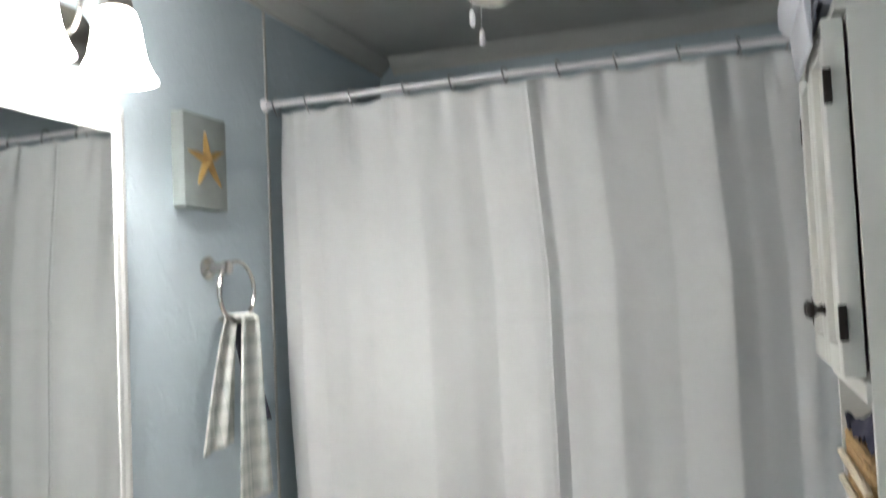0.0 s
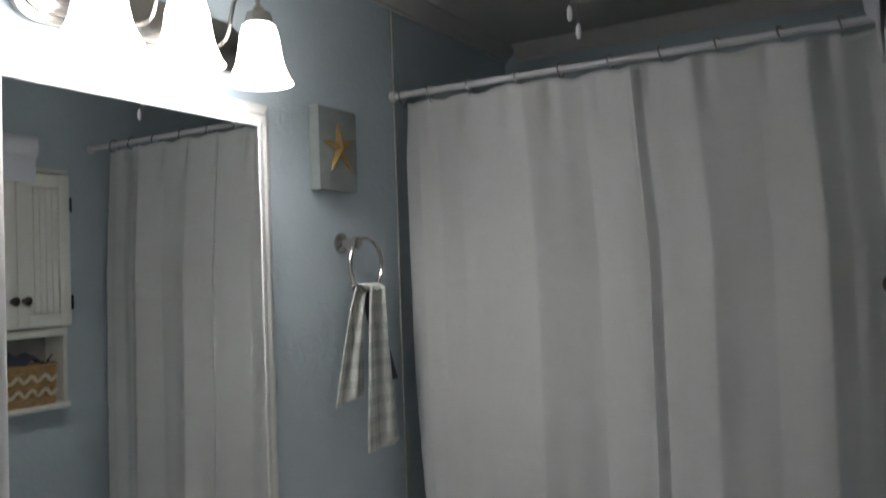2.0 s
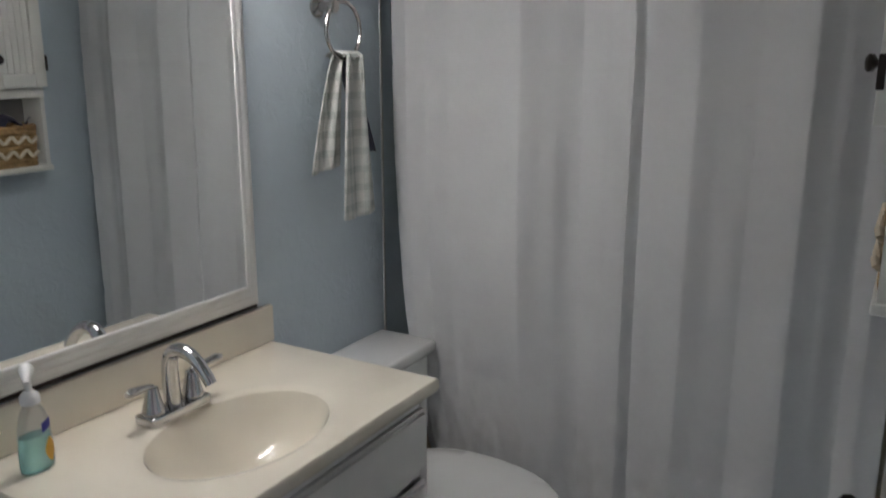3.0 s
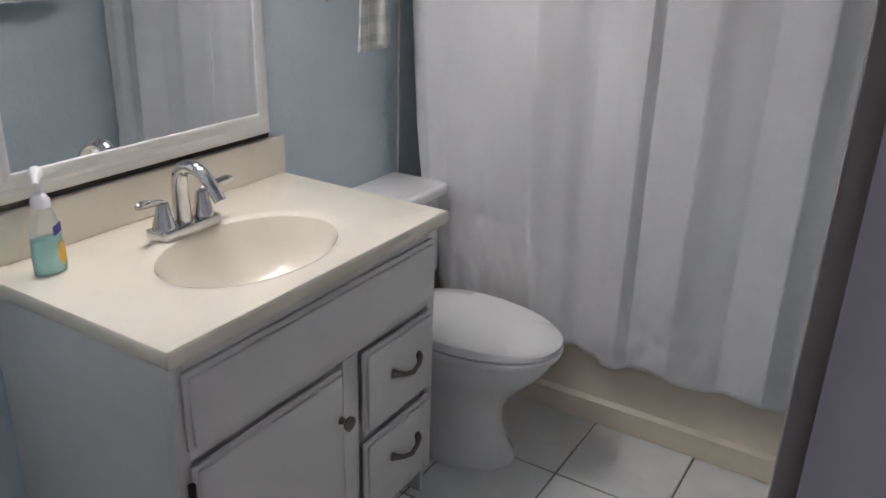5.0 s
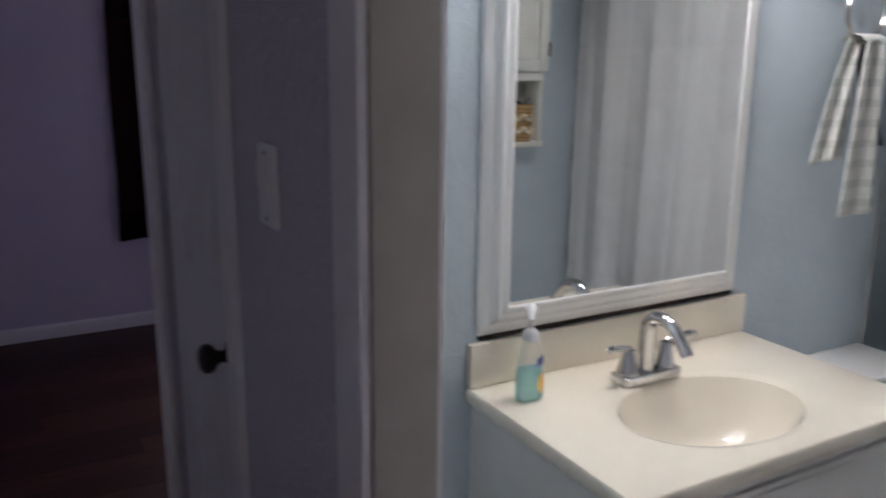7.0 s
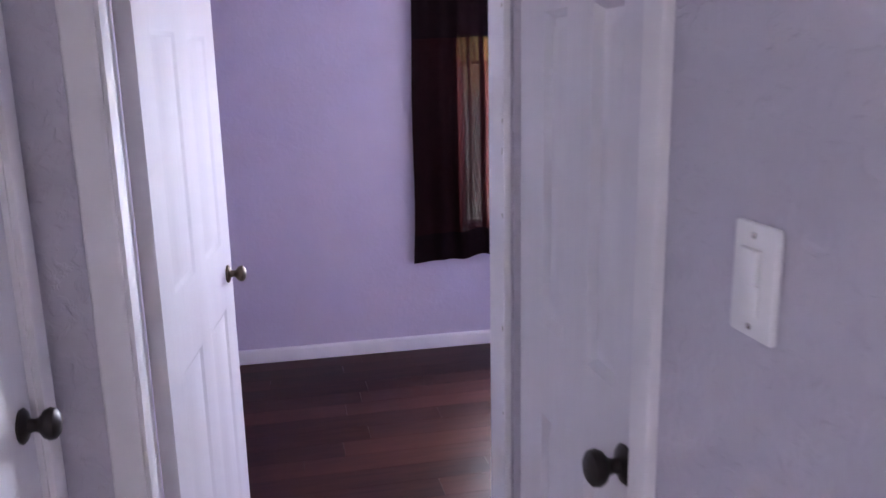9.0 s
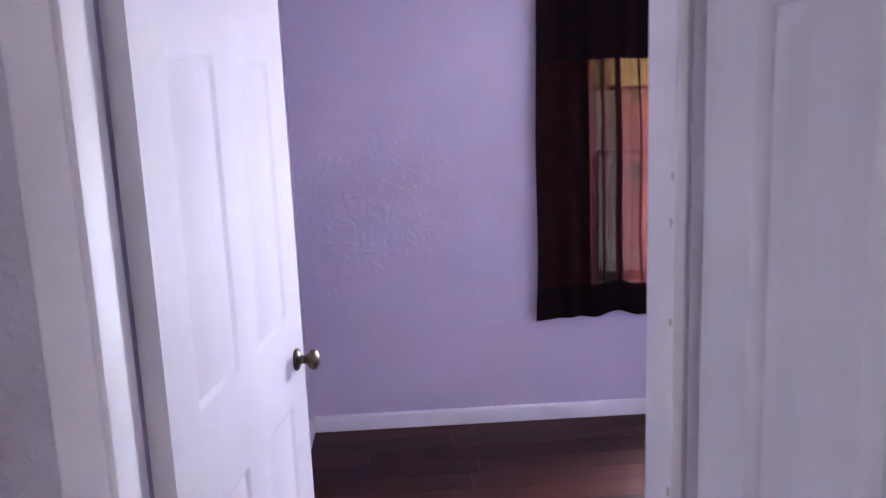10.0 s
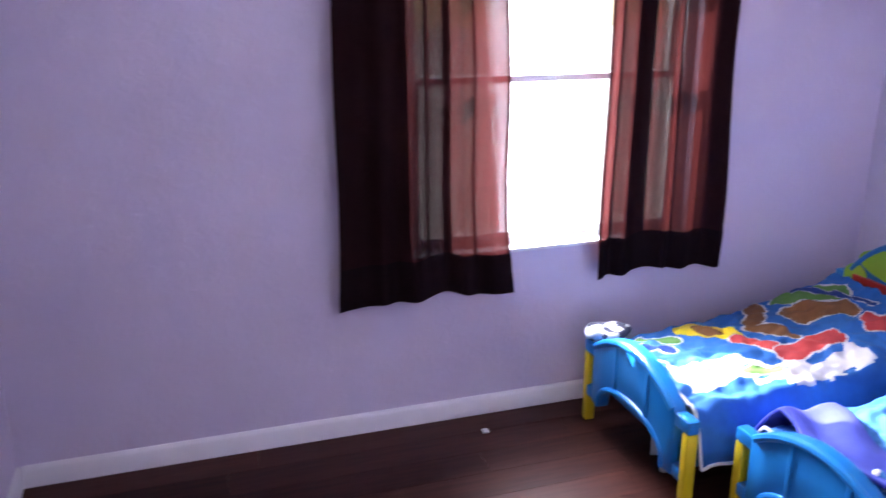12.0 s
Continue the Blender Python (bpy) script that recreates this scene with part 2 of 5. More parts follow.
def smooth(pts, n=5):
    """Rounded run through points, with n steps between each two."""
    q = [Vector(p) for p in pts]
    q = [q[0]] + q + [q[-1]]
    out = []
    for a, b, c, d in zip(q, q[1:], q[2:], q[3:]):
        for k in range(n):
            t = k / n
            out.append(0.5 * (2 * b + (c - a) * t + (2 * a - 5 * b + 4 * c - d) * t * t + (3 * b - a - 3 * c + d) * t ** 3))
    return out + [q[-1]]


def lathe(profile, n=24, m=None, sx=1.0, sy=1.0):
    """A turned shape round z from (radius, height) pairs."""
    bm = bmesh.new()
    rings = []
    for r, z in profile:
        rings.append([bm.verts.new((sx * r * math.cos(2 * math.pi * k / n), sy * r * math.sin(2 * math.pi * k / n), z)) for k in range(n)])
    for q, s in zip(rings, rings[1:]):
        for k in range(n):
            bm.faces.new((q[k], q[(k + 1) % n], s[(k + 1) % n], s[k]))
    bm.faces.new(rings[0][::-1])
    bm.faces.new(rings[-1])
    if m is not None:
        bm.transform(m)
    return bm


def extrude_outline(pts, axis, a, b, bevel=0.0):
    """A flat outline (u, v) swept along an axis from a to b."""
    bm = bmesh.new()

    def at(u, v, w):
        return {"x": (w, u, v), "y": (u, w, v), "z": (u, v, w)}[axis]
    f = bm.faces.new([bm.verts.new(at(u, v, a)) for u, v in pts])
    r = bmesh.ops.extrude_face_region(bm, geom=[f])
    d = Vector(at(0, 0, b)) - Vector(at(0, 0, a))
    bmesh.ops.translate(bm, verts=[g for g in r["geom"] if isinstance(g, bmesh.types.BMVert)], vec=d)
    bmesh.ops.recalc_face_normals(bm, faces=bm.faces)
    if bevel:
        big = [e for e in bm.edges if len(e.link_faces) == 2 and e.calc_face_angle(0) > 0.9]
        bmesh.ops.bevel(bm, geom=big, offset=bevel, segments=2, affect="EDGES", profile=0.5)
    return bm


def sheet(fn, nu, nv, flip=False):
    """A surface from fn(u, v), u and v from 0 to 1."""
    bm = bmesh.new()
    g = [[bm.verts.new(fn(i / nu, j / nv)) for j in range(nv + 1)] for i in range(nu + 1)]
    for i in range(nu):
        for j in range(nv):
            q = (g[i][j], g[i + 1][j], g[i + 1][j + 1], g[i][j + 1])
            bm.faces.new(q[::-1] if flip else q)
    return bm


def finish(name, bm, material, smooth=True):
    bmesh.ops.recalc_face_normals(bm, faces=bm.faces)
    me = bpy.data.meshes.new(name)
    bm.to_mesh(me)
    bm.free()
    for m in (material if isinstance(material, (list, tuple)) else [material]):
        me.materials.append(m)
    if smooth:
        me.polygons.foreach_set("use_smooth", [True] * len(me.polygons))
        me.set_sharp_from_angle(angle=radians(38))
    return me


def thing(name, label, category, at=(0, 0, 0), group="", m=None):
    e = new(name)
    e.empty_display_size = 0.05
    e.matrix_world = m if m is not None else Matrix.Translation(at)
    return tagged(e, label, category, group)


def solo(name, bm, material, label, category, kind="", group="", smooth=True):
    return tagged(new(name, finish(name, bm, material, smooth)), label, category, group, kind)


def part(name, bm, material, parent, label="", smooth=True):
    """One mesh under a thing or a part; bm is in world metres unless the parent has been posed, then in the parent's own."""
    ob = new(name, finish(name, bm, material, smooth))
    ob.parent = parent
    if parent.type == "EMPTY" and not parent.get("own_axes"):
        ob.matrix_parent_inverse = Matrix.Translation(-parent.location)
    if label:
        ob["label"] = label
    return ob


def own(e):
    e["own_axes"] = 1
    return e


def structure(name, bm, material, label="", category=""):
    return tagged(new(name, finish(name, bm, material)), label, category, "", "structure")


# ---- the setting ----
CEIL = 2.436
BW, BE, BN, BS = 0.0, 1.50, 2.64, 0.075       # bathroom faces: mirror wall, cabinet wall, tub wall, door wall
HS = -0.90                                     # far side of the hall
XH, XB = -0.60, -0.705                         # hall and bedroom faces of the bedroom's door wall
RW, RS, RN = -3.172, -0.842, 2.42                # bedroom faces: window wall, south, north
WY0, WY1, WZ0, WZ1 = 0.448, 1.570, 0.632, 1.86   # window opening
DJ0, DJ1, DH = 0.589, 1.426, 2.03              # bathroom doorway
EJ0, EJ1 = -0.759, -0.006                      # bedroom doorway
CJ0, CJ1 = -0.588, 0.010                       # closet doorway
SJ0, SJ1 = -0.490, 0.250                       # side door across the hall

structure("wall_bath_west", B(((-0.10, BS, 0), (BW, BN, CEIL))), M_BLUE, "pale blue textured wall behind the vanity", "wall")
structure("wall_bath_north", B(((-0.10, BN, 0), (BE + 0.10, BN + 0.1, CEIL))), M_ALCOVE, "pale grey wall above the bathtub", "wall")
structure("wall_bath_east", B(((BE, BS, 0), (BE + 0.10, BN, CEIL))), M_BLUE, "pale blue wall behind the hanging cabinet", "wall")
structure("wall_bath_south", B(((-0.10, 0.038, 0), (DJ0 - 0.002, BS, CEIL)), ((DJ1 + 0.002, 0.038, 0), (BE + 0.10, BS, CEIL)), ((DJ0 - 0.002, 0.038, DH), (DJ1 + 0.002, BS, CEIL))), M_BLUE,
          "pale blue wall round the bathroom doorway", "wall")
structure("wall_hall_north", B(((XH, 0, 0), (CJ0 - 0.002, 0.038, CEIL)), ((CJ1 + 0.002, 0, 0), (DJ0 - 0.002, 0.038, CEIL)), ((CJ0 - 0.002, 0, DH), (CJ1 + 0.002, 0.038, CEIL)),
                               ((DJ0 - 0.002, 0, DH), (DJ1 + 0.002, 0.038, CEIL)), ((DJ1 + 0.002, 0, 0), (2.4, 0.038, CEIL))), M_HALL, "pale lavender textured hall wall", "wall")
# the opening at x 1.55 to 2.15 is unseen, added for the fill lamp
structure("wall_hall_south", B(((XH, HS - 0.1, 0), (SJ0 - 0.002, HS, CEIL)), ((SJ1 + 0.002, HS - 0.1, 0), (1.55, HS, CEIL)), ((2.15, HS - 0.1, 0), (2.4, HS, CEIL)), ((1.55, HS - 0.1, 0), (2.15, HS, 1.25)), ((1.55, HS - 0.1, 2.15), (2.15, HS, CEIL)), ((SJ0 - 0.002, HS - 0.1, DH), (SJ1 + 0.002, HS, CEIL))), M_HALL,
          "pale lavender textured hall wall", "wall")
structure("wall_hall_end", B(((2.4, HS - 0.1, 0), (2.5, 0.038, CEIL))), M_HALL, "pale lavender hall end wall", "wall")
structure("wall_hall_west", B(((-0.655, HS - 0.1, 0), (XH, EJ0 - 0.002, CEIL)), ((-0.655, EJ1 + 0.002, 0), (XH, 0.038, CEIL)), ((-0.655, EJ0 - 0.002, DH), (XH, EJ1 + 0.002, CEIL))), M_HALL,
          "pale lavender wall round the bedroom doorway", "wall")
structure("wall_bedroom_east", B(((XB, RS - 0.1, 0), (-0.655, EJ0 - 0.002, CEIL)), ((XB, EJ1 + 0.002, 0), (-0.655, RN, CEIL)), ((XB, EJ0 - 0.002, DH), (-0.655, EJ1 + 0.002, CEIL))), M_LAV,
          "lavender wall round the bedroom doorway", "wall")
structure("wall_bedroom_west", B(((RW - 0.14, RS - 0.1, 0), (RW, WY0, CEIL)), ((RW - 0.14, WY1, 0), (RW, RN + 0.1, CEIL)), ((RW - 0.14, WY0, 0), (RW, WY1, WZ0)), ((RW - 0.14, WY0, WZ1), (RW, WY1, CEIL))), M_LAV,
          "lavender wall with the window", "wall")
structure("wall_bedroom_south", B(((RW, RS - 0.1, 0), (XB, RS, CEIL))), M_LAV, "lavender wall behind the open door", "wall")
structure("wall_bedroom_north", B(((RW, RN, 0), (-0.655, RN + 0.1, CEIL))), M_LAV, "lavender wall at the heads of the beds", "wall")
structure("ceiling_bath", B(((-0.10, 0.0, CEIL), (BE + 0.10, BN + 0.1, CEIL + 0.1))), M_CEIL, "off-white painted ceiling", "ceiling")
structure("ceiling_hall", B(((XB, HS - 0.1, CEIL + 0.002), (2.5, -0.002, CEIL + 0.1))), M_CEIL, "off-white painted ceiling", "ceiling")
structure("ceiling_bedroom", B(((RW - 0.14, RS - 0.1, CEIL + 0.004), (XB - 0.002, RN + 0.1, CEIL + 0.1))), M_CEIL, "off-white painted ceiling", "ceiling")
ground = structure("ground", B(((-60, -40, -0.8), (-3.6, 40, -0.6))), M_SOIL, "pale dry ground outside the window", "ground")

# crown moulding in the bathroom: a stepped cove
CROWN = [(0, 0), (0.052, 0), (0.052, -0.006), (0.046, -0.011), (0.041, -0.018), (0.034, -0.027), (0.024, -0.036), (0.016, -0.042), (0.010, -0.047), (0.009, -0.056), (0, -0.056)]


def crown(name, kind, a, b, wall):
    pts = [((wall + u) if kind in "x" else (wall - u), CEIL - 0.001 + v) for u, v in CROWN]
    structure(name, extrude_outline(pts, "y" if kind in "xX" else "x", a, b), M_CEIL, "white stepped crown moulding", "moulding")


crown("crown_west", "x", BS + 0.002, BN - 0.001, BW + 0.001)
crown("crown_north", "Y", BW + 0.057, BE - 0.001, BN - 0.001)

# baseboards of the bedroom, with an eased top
BASE = [(0, 0.0), (0.014, 0.0), (0.014, 0.060), (0.010, 0.068), (0.004, 0.075), (0, 0.075)]
structure("baseboard_west", extrude_outline([(RW + 0.001 + u, v + 0.002) for u, v in BASE], "y", RS + 0.016, RN - 0.016), M_TRIM, "white painted baseboard", "baseboard")
structure("baseboard_south", extrude_outline([(RS + 0.001 + u, v + 0.002) for u, v in BASE], "x", RW + 0.001, XB - 0.05), M_TRIM, "white painted baseboard", "baseboard")
structure("baseboard_north", extrude_outline([(RN - 0.001 - u, v + 0.002) for u, v in BASE], "x", RW + 0.001, XB - 0.02), M_TRIM, "white painted baseboard", "baseboard")
structure("tile_edge_trim", B(((0.001, 1.821, 0.38), (0.006, 1.831, CEIL - 0.058)), bevel=0.002), M_CEIL, "pale strip at the edge of the tub surround", "trim")


# ---- door frames and doors ----
def casing_profile(w, t=0.016):
    return [(0, 0), (0, t * 0.80), (w * 0.06, t * 0.92), (w * 0.12, t), (w * 0.90, t), (w * 0.97, t * 0.9), (w, t * 0.75), (w, 0)]


def frame_y(name, x0, x1, y0, y1, jamb_mat, label, sides=(True, True), cw=0.060, low_casing=True):
    """Frame for an opening in a wall that runs along x, the wall from y0 to y1."""
    e = tagged(thing(name, label, "door frame", ((x0 + x1) / 2, (y0 + y1) / 2, 0)), kind="structure")
    t = 0.014
    part("jamb", B(((x0 - 0.001, y0 - 0.003 if low_casing else y0 + 0.02, 0), (x0 + t, y1 + 0.003, DH)), bevel=0.002), jamb_mat, e)
    part("jamb", B(((x1 - t, y0 - 0.003, 0), (x1 + 0.001, y1 + 0.003, DH)), bevel=0.002), jamb_mat, e)
    part("head_jamb", B(((x0 + t + 0.001, y0 - 0.003, DH - t), (x1 - t - 0.001, y1 + 0.003, DH)), bevel=0.002), jamb_mat, e)
    for on, y, s in ((sides[0], y0 - 0.0005, -1), (sides[1], y1 + 0.0005, 1)):
        if on:
            if low_casing:
                part("casing", extrude_outline([(x0 + 0.006 - u, y + s * v) for u, v in casing_profile(cw)], "z", 0, DH + cw - 0.006), M_TRIM, e)
            part("casing", extrude_outline([(x1 - 0.006 + u, y + s * v) for u, v in casing_profile(cw)], "z", 0, DH + cw - 0.006), M_TRIM, e)
            part("head_casing", extrude_outline([(y + s * v, DH - 0.006 + u) for u, v in casing_profile(cw)], "x", x0 + 0.007, x1 - 0.007), M_TRIM, e)
    return e


def frame_x(name, y0, y1, x0, x1, label, cw_s=0.06):
    """Frame for an opening in a wall that runs along y, the wall from x0 to x1."""
    e = tagged(thing(name, label, "door frame", ((x0 + x1) / 2, (y0 + y1) / 2, 0)), kind="structure")
    t = 0.014
    part("jamb", B(((x0 - 0.003, y0 - 0.001, 0), (x1 + 0.003, y0 + t, DH)), bevel=0.002), M_TRIM, e)
    part("jamb", B(((x0 - 0.003, y1 - t, 0), (x1 + 0.006, y1 + 0.001, DH)), bevel=0.002), M_TRIM, e)
    part("head_jamb", B(((x0 - 0.003, y0 + t + 0.001, DH - t), (x1 + 0.003, y1 - t - 0.001, DH)), bevel=0.002), M_TRIM, e)
    for x, s in ((x0 - 0.0005, -1), (x1 + 0.0005, 1)):
        part("casing", extrude_outline([(x + s * v, y0 + 0.006 - u) for u, v in casing_profile(cw_s)], "z", 0, DH + 0.054), M_TRIM, e)
        if s < 0:
            part("casing", extrude_outline([(x + s * v, y1 - 0.006 + u) for u, v in casing_profile(0.06)], "z", 0, DH + 0.054), M_TRIM, e)
        part("head_casing", extrude_outline([(x + s * v, DH - 0.006 + u) for u, v in casing_profile(0.06)], "y", y0 + 0.007, y1 - 0.007), M_TRIM, e)
    return e


def panel_door_bm(w, h, t=0.035, depth=0.009, narrow=False):
    """Six-panel moulded door, x along its width, y through it, z up; both faces carry recessed and raised panels."""
    bm = bmesh.new()
    stile, mid = 0.105 * w / 0.7, 0.10 * w / 0.7
    pw = (w - 2 * stile - mid) / 2
    cols = [(w - 0.433, w - 0.320), (w - 0.211, w - 0.100)] if narrow else [(stile, stile + pw), (stile + pw + mid, w - stile)]
    rows = [(0.22, 0.84), (1.02, 1.585), (1.70, h - 0.115)]
    xs = sorted({0, w, *(c for p in cols for c in p)})
    zs = sorted({0, h, *(c for p in rows for c in p)})
    for side in (0, 1):
        y = 0 if side == 0 else t
        s = 1 if side == 0 else -1
        for xa, xb in zip(xs, xs[1:]):
            for za, zb in zip(zs, zs[1:]):
                if (xa, xb) in cols and (za, zb) in rows:
                    steps = [(0, 0), (0.005, depth * 0.35), (0.012, depth), (0.017, depth), (0.040, 0.0015)]
                    loops = []
                    for d, dep in steps:
                        loops.append([bm.verts.new(p) for p in ((xa + d, y + s * dep, za + d), (xb - d, y + s * dep, za + d), (xb - d, y + s * dep, zb - d), (xa + d, y + s * dep, zb - d))])
                    for q, r in zip(loops, loops[1:]):
                        for k in range(4):
                            bm.faces.new((q[k], q[(k + 1) % 4], r[(k + 1) % 4], r[k]))
                    bm.faces.new(loops[-1])
                else:
                    bm.faces.new([bm.verts.new(p) for p in ((xa, y, za), (xb, y, za), (xb, y, zb), (xa, y, zb))])
    for a, b in (((0, 0), (0, t)), ((w, 0), (w, t))):
        bm.faces.new([bm.verts.new(p) for p in ((a[0], a[1], 0), (b[0], b[1], 0), (b[0], b[1], h), (a[0], a[1], h))])
    for z in (0, h):
        bm.faces.new([bm.verts.new(p) for p in ((0, 0, z), (w, 0, z), (w, t, z), (0, t, z))])
    bmesh.ops.remove_doubles(bm, verts=bm.verts, dist=0.0002)
    return bm


KNOB = [(0.0, -0.002), (0.029, 0.0), (0.031, 0.004), (0.026, 0.009), (0.013, 0.013), (0.011, 0.022), (0.014, 0.030), (0.024, 0.037), (0.028, 0.046), (0.026, 0.055), (0.018, 0.061), (0.0, 0.063)]


def door(name, w, m, label, knob_x, knob_z, knob_mat, both=True, size=1.0):
    """A hung door with its own axes: hinge edge at x = 0, faces at y = 0 and y = 0.035."""
    e = own(thing(name, label, "door", m=m))
    tagged(e, kind="structure")
    leaf = part("leaf", panel_door_bm(w, DH - 0.025, depth=0.015 if name == "door_closet" else 0.006, narrow=name == "door_closet"), M_DOOR, e)
    knob = [(u * size, v * size) for u, v in KNOB]
    part("doorknob", lathe(knob, 20, pose(knob_x, 0.0, knob_z, 90)), knob_mat, e, "round metal doorknob with its rose")
    if both:
        part("doorknob", lathe(knob, 20, pose(knob_x, 0.035, knob_z, -90)), knob_mat, e, "round metal doorknob with its rose")
    return e


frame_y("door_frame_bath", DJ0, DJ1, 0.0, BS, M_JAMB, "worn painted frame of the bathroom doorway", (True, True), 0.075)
frame_y("door_frame_closet", CJ0, CJ1, 0.0, 0.038, M_TRIM, "white painted frame of the closet door", (True, False), 0.056, False)
frame_y("door_frame_side", SJ0, SJ1, HS - 0.1, HS, M_TRIM, "white painted frame of the side door", (False, True), 0.060)
bedroom_frame = frame_x("door_frame_bedroom", EJ0, EJ1, XB, XH, "white painted frame of the bedroom doorway", 0.06)
rng = random.Random(21)
for z in (0.42, 0.78, 0.97, 1.21, 1.34, 1.40, 1.62):
    w, h = rng.uniform(0.002, 0.004), rng.uniform(0.003, 0.008)
    x, y = XH - rng.uniform(0.001, 0.005), EJ1 - 0.0142
    chip = [(x + w * math.cos(a) * rng.uniform(0.7, 1.2), z + h * math.sin(a) * rng.uniform(0.7, 1.2)) for a in [2 * math.pi * k / 9 for k in range(9)]]
    part("paint_chip", extrude_outline(chip, "y", y - 0.0006, y + 0.0004), M_JAMB, bedroom_frame, "worn chip in the paint")
door("door_closet", CJ1 - CJ0 - 0.026, pose(CJ0 + 0.009, 0.011, 0.012), "white six-panel closet door with a dark knob, shut", CJ1 - CJ0 - 0.026 - 0.048, 0.925, M_DARK, False)
door("door_side", SJ1 - SJ0 - 0.034, pose(SJ1 - 0.017, HS - 0.006, 0.012, 0, 0, 180), "white six-panel door with a dark knob, shut", SJ1 - SJ0 - 0.034 - 0.058, 0.925, M_DARK, False)
LEAF = 0.715
door("door_bedroom", LEAF, pose(-0.722, -0.711, 0.012, 0, 0, 172.0) ,
     "white six-panel bedroom door with a brass knob, standing open", LEAF - 0.066, 0.928, M_BRASS, True, 0.84)
door("door_bath", 0.80, pose(1.478, BS + 0.012, 0.012, 0, 0, 90.5), "white six-panel bathroom door with a dark knob, folded back", 0.745, 0.945, M_DARK, True)
plate = solo("strike_plate", B(((DJ0 + 0.0145, 0.047, 0.880), (DJ0 + 0.0175, 0.078, 0.962)), ((DJ0 + 0.004, 0.0785, 0.892), (DJ0 + 0.0175, 0.0815, 0.950)), bevel=0.001), M_BRASS, "worn brass strike plate on the bathroom jamb", "strike plate")


def light_switch(x, z):
    e = thing("light_switch", "white wall plate with one rocker switch", "switch", (x, 0, z))
    part("plate", B(((x - 0.036, -0.010, z - 0.058), (x + 0.036, -0.0005, z + 0.058)), bevel=0.004), M_SWITCH, e)
    part("rocker", B(((x - 0.016, -0.0135, z - 0.034), (x + 0.016, -0.0095, z - 0.002)), ((x - 0.016, -0.0175, z - 0.001), (x + 0.016, -0.0095, z + 0.034)), bevel=0.0015), M_SWITCH, e)
    for dz in (-0.046, 0.046):
        part("screw", lathe([(0.0, -0.001), (0.0035, 0), (0.003, 0.0012), (0, 0.0014)], 10, pose(x, -0.010, z + dz, 90)), M_NICKEL, e)


light_switch(0.259, 1.297)
outlet = thing("wall_outlet", "white duplex outlet beside the vanity", "outlet", (0, 0.245, 0.90))
part("plate", B(((0.0005, 0.212, 0.845), (0.007, 0.280, 0.957)), bevel=0.003), M_SWITCH, outlet)
for z in (0.875, 0.925):
    part("socket", B(((0.006, 0.230, z - 0.014), (0.010, 0.262, z + 0.014)), bevel=0.003), M_SWITCH, outlet)

# ---- bathroom: vanity ----
VX, VY0, VY1, VZ = 0.495, 0.490, 1.275, 0.765
vanity = thing("vanity_cabinet", "grey-white painted vanity cabinet with one door and drawers", "cabinet", (0.25, 0.89, 0))
part("carcass", B(((0.004, VY0 + 0.0165, 0.09), (VX - 0.018, VY1 - 0.0165, 0.60))), M_VAN, vanity)
for y in (VY0, VY1 - 0.016):
    part("side_panel", B(((0.004, y, 0.0), (VX - 0.018, y + 0.016, VZ)), bevel=0.0015), M_VAN, vanity)
part("toe_kick", B(((0.03, VY0 + 0.01, 0.0), (VX - 0.07, VY1 - 0.01, 0.092))), M_VAN, vanity)
part("face_frame", B(((VX - 0.0175, VY0, 0.09), (VX, VY0 + 0.03, VZ)), ((VX - 0.0175, VY1 - 0.03, 0.09), (VX, VY1, VZ)), ((VX - 0.0175, VY0 + 0.0305, VZ - 0.028), (VX, VY1 - 0.0305, VZ)),
                     ((VX - 0.0175, VY0 + 0.0305, 0.565), (VX, VY1 - 0.0305, 0.595)), ((VX - 0.0175, VY0 + 0.0305, 0.09), (VX, VY1 - 0.0305, 0.12)), ((VX - 0.0175, 0.925, 0.1205), (VX, 0.975, 0.5645)), bevel=0.001), M_VAN, vanity)


def front_panel(name, y0, y1, z0, z1, parent):
    """A drawer or door front with a bevelled, lipped edge."""
    p = part(name, B(((VX + 0.0005, y0, z0), (VX + 0.009, y1, z1)), ((VX + 0.0088, y0 + 0.009, z0 + 0.009), (VX + 0.018, y1 - 0.009, z1 - 0.009)), bevel=0.004), M_VAN, parent)
    return p


front_panel("false_front", VY0 + 0.022, VY1 - 0.022, 0.588, 0.738, vanity)
vdoor = front_panel("door", VY0 + 0.022, 0.912, 0.105, 0.556, vanity)
part("door_knob", lathe([(0, 0), (0.009, 0.001), (0.006, 0.008), (0.007, 0.014), (0.016, 0.020), (0.017, 0.026), (0.010, 0.031), (0, 0.032)], 16, pose(VX + 0.018, 0.938 - 0.045, 0.445, 0, 90)), M_PULL, vdoor, "nickel knob")
for z in (0.16, 0.50):
    part("hinge", T([(VX + 0.012, VY0 + 0.016, z - 0.03), (VX + 0.012, VY0 + 0.016, z + 0.03)], 0.007), M_DARK, vdoor, "dark hinge barrel")
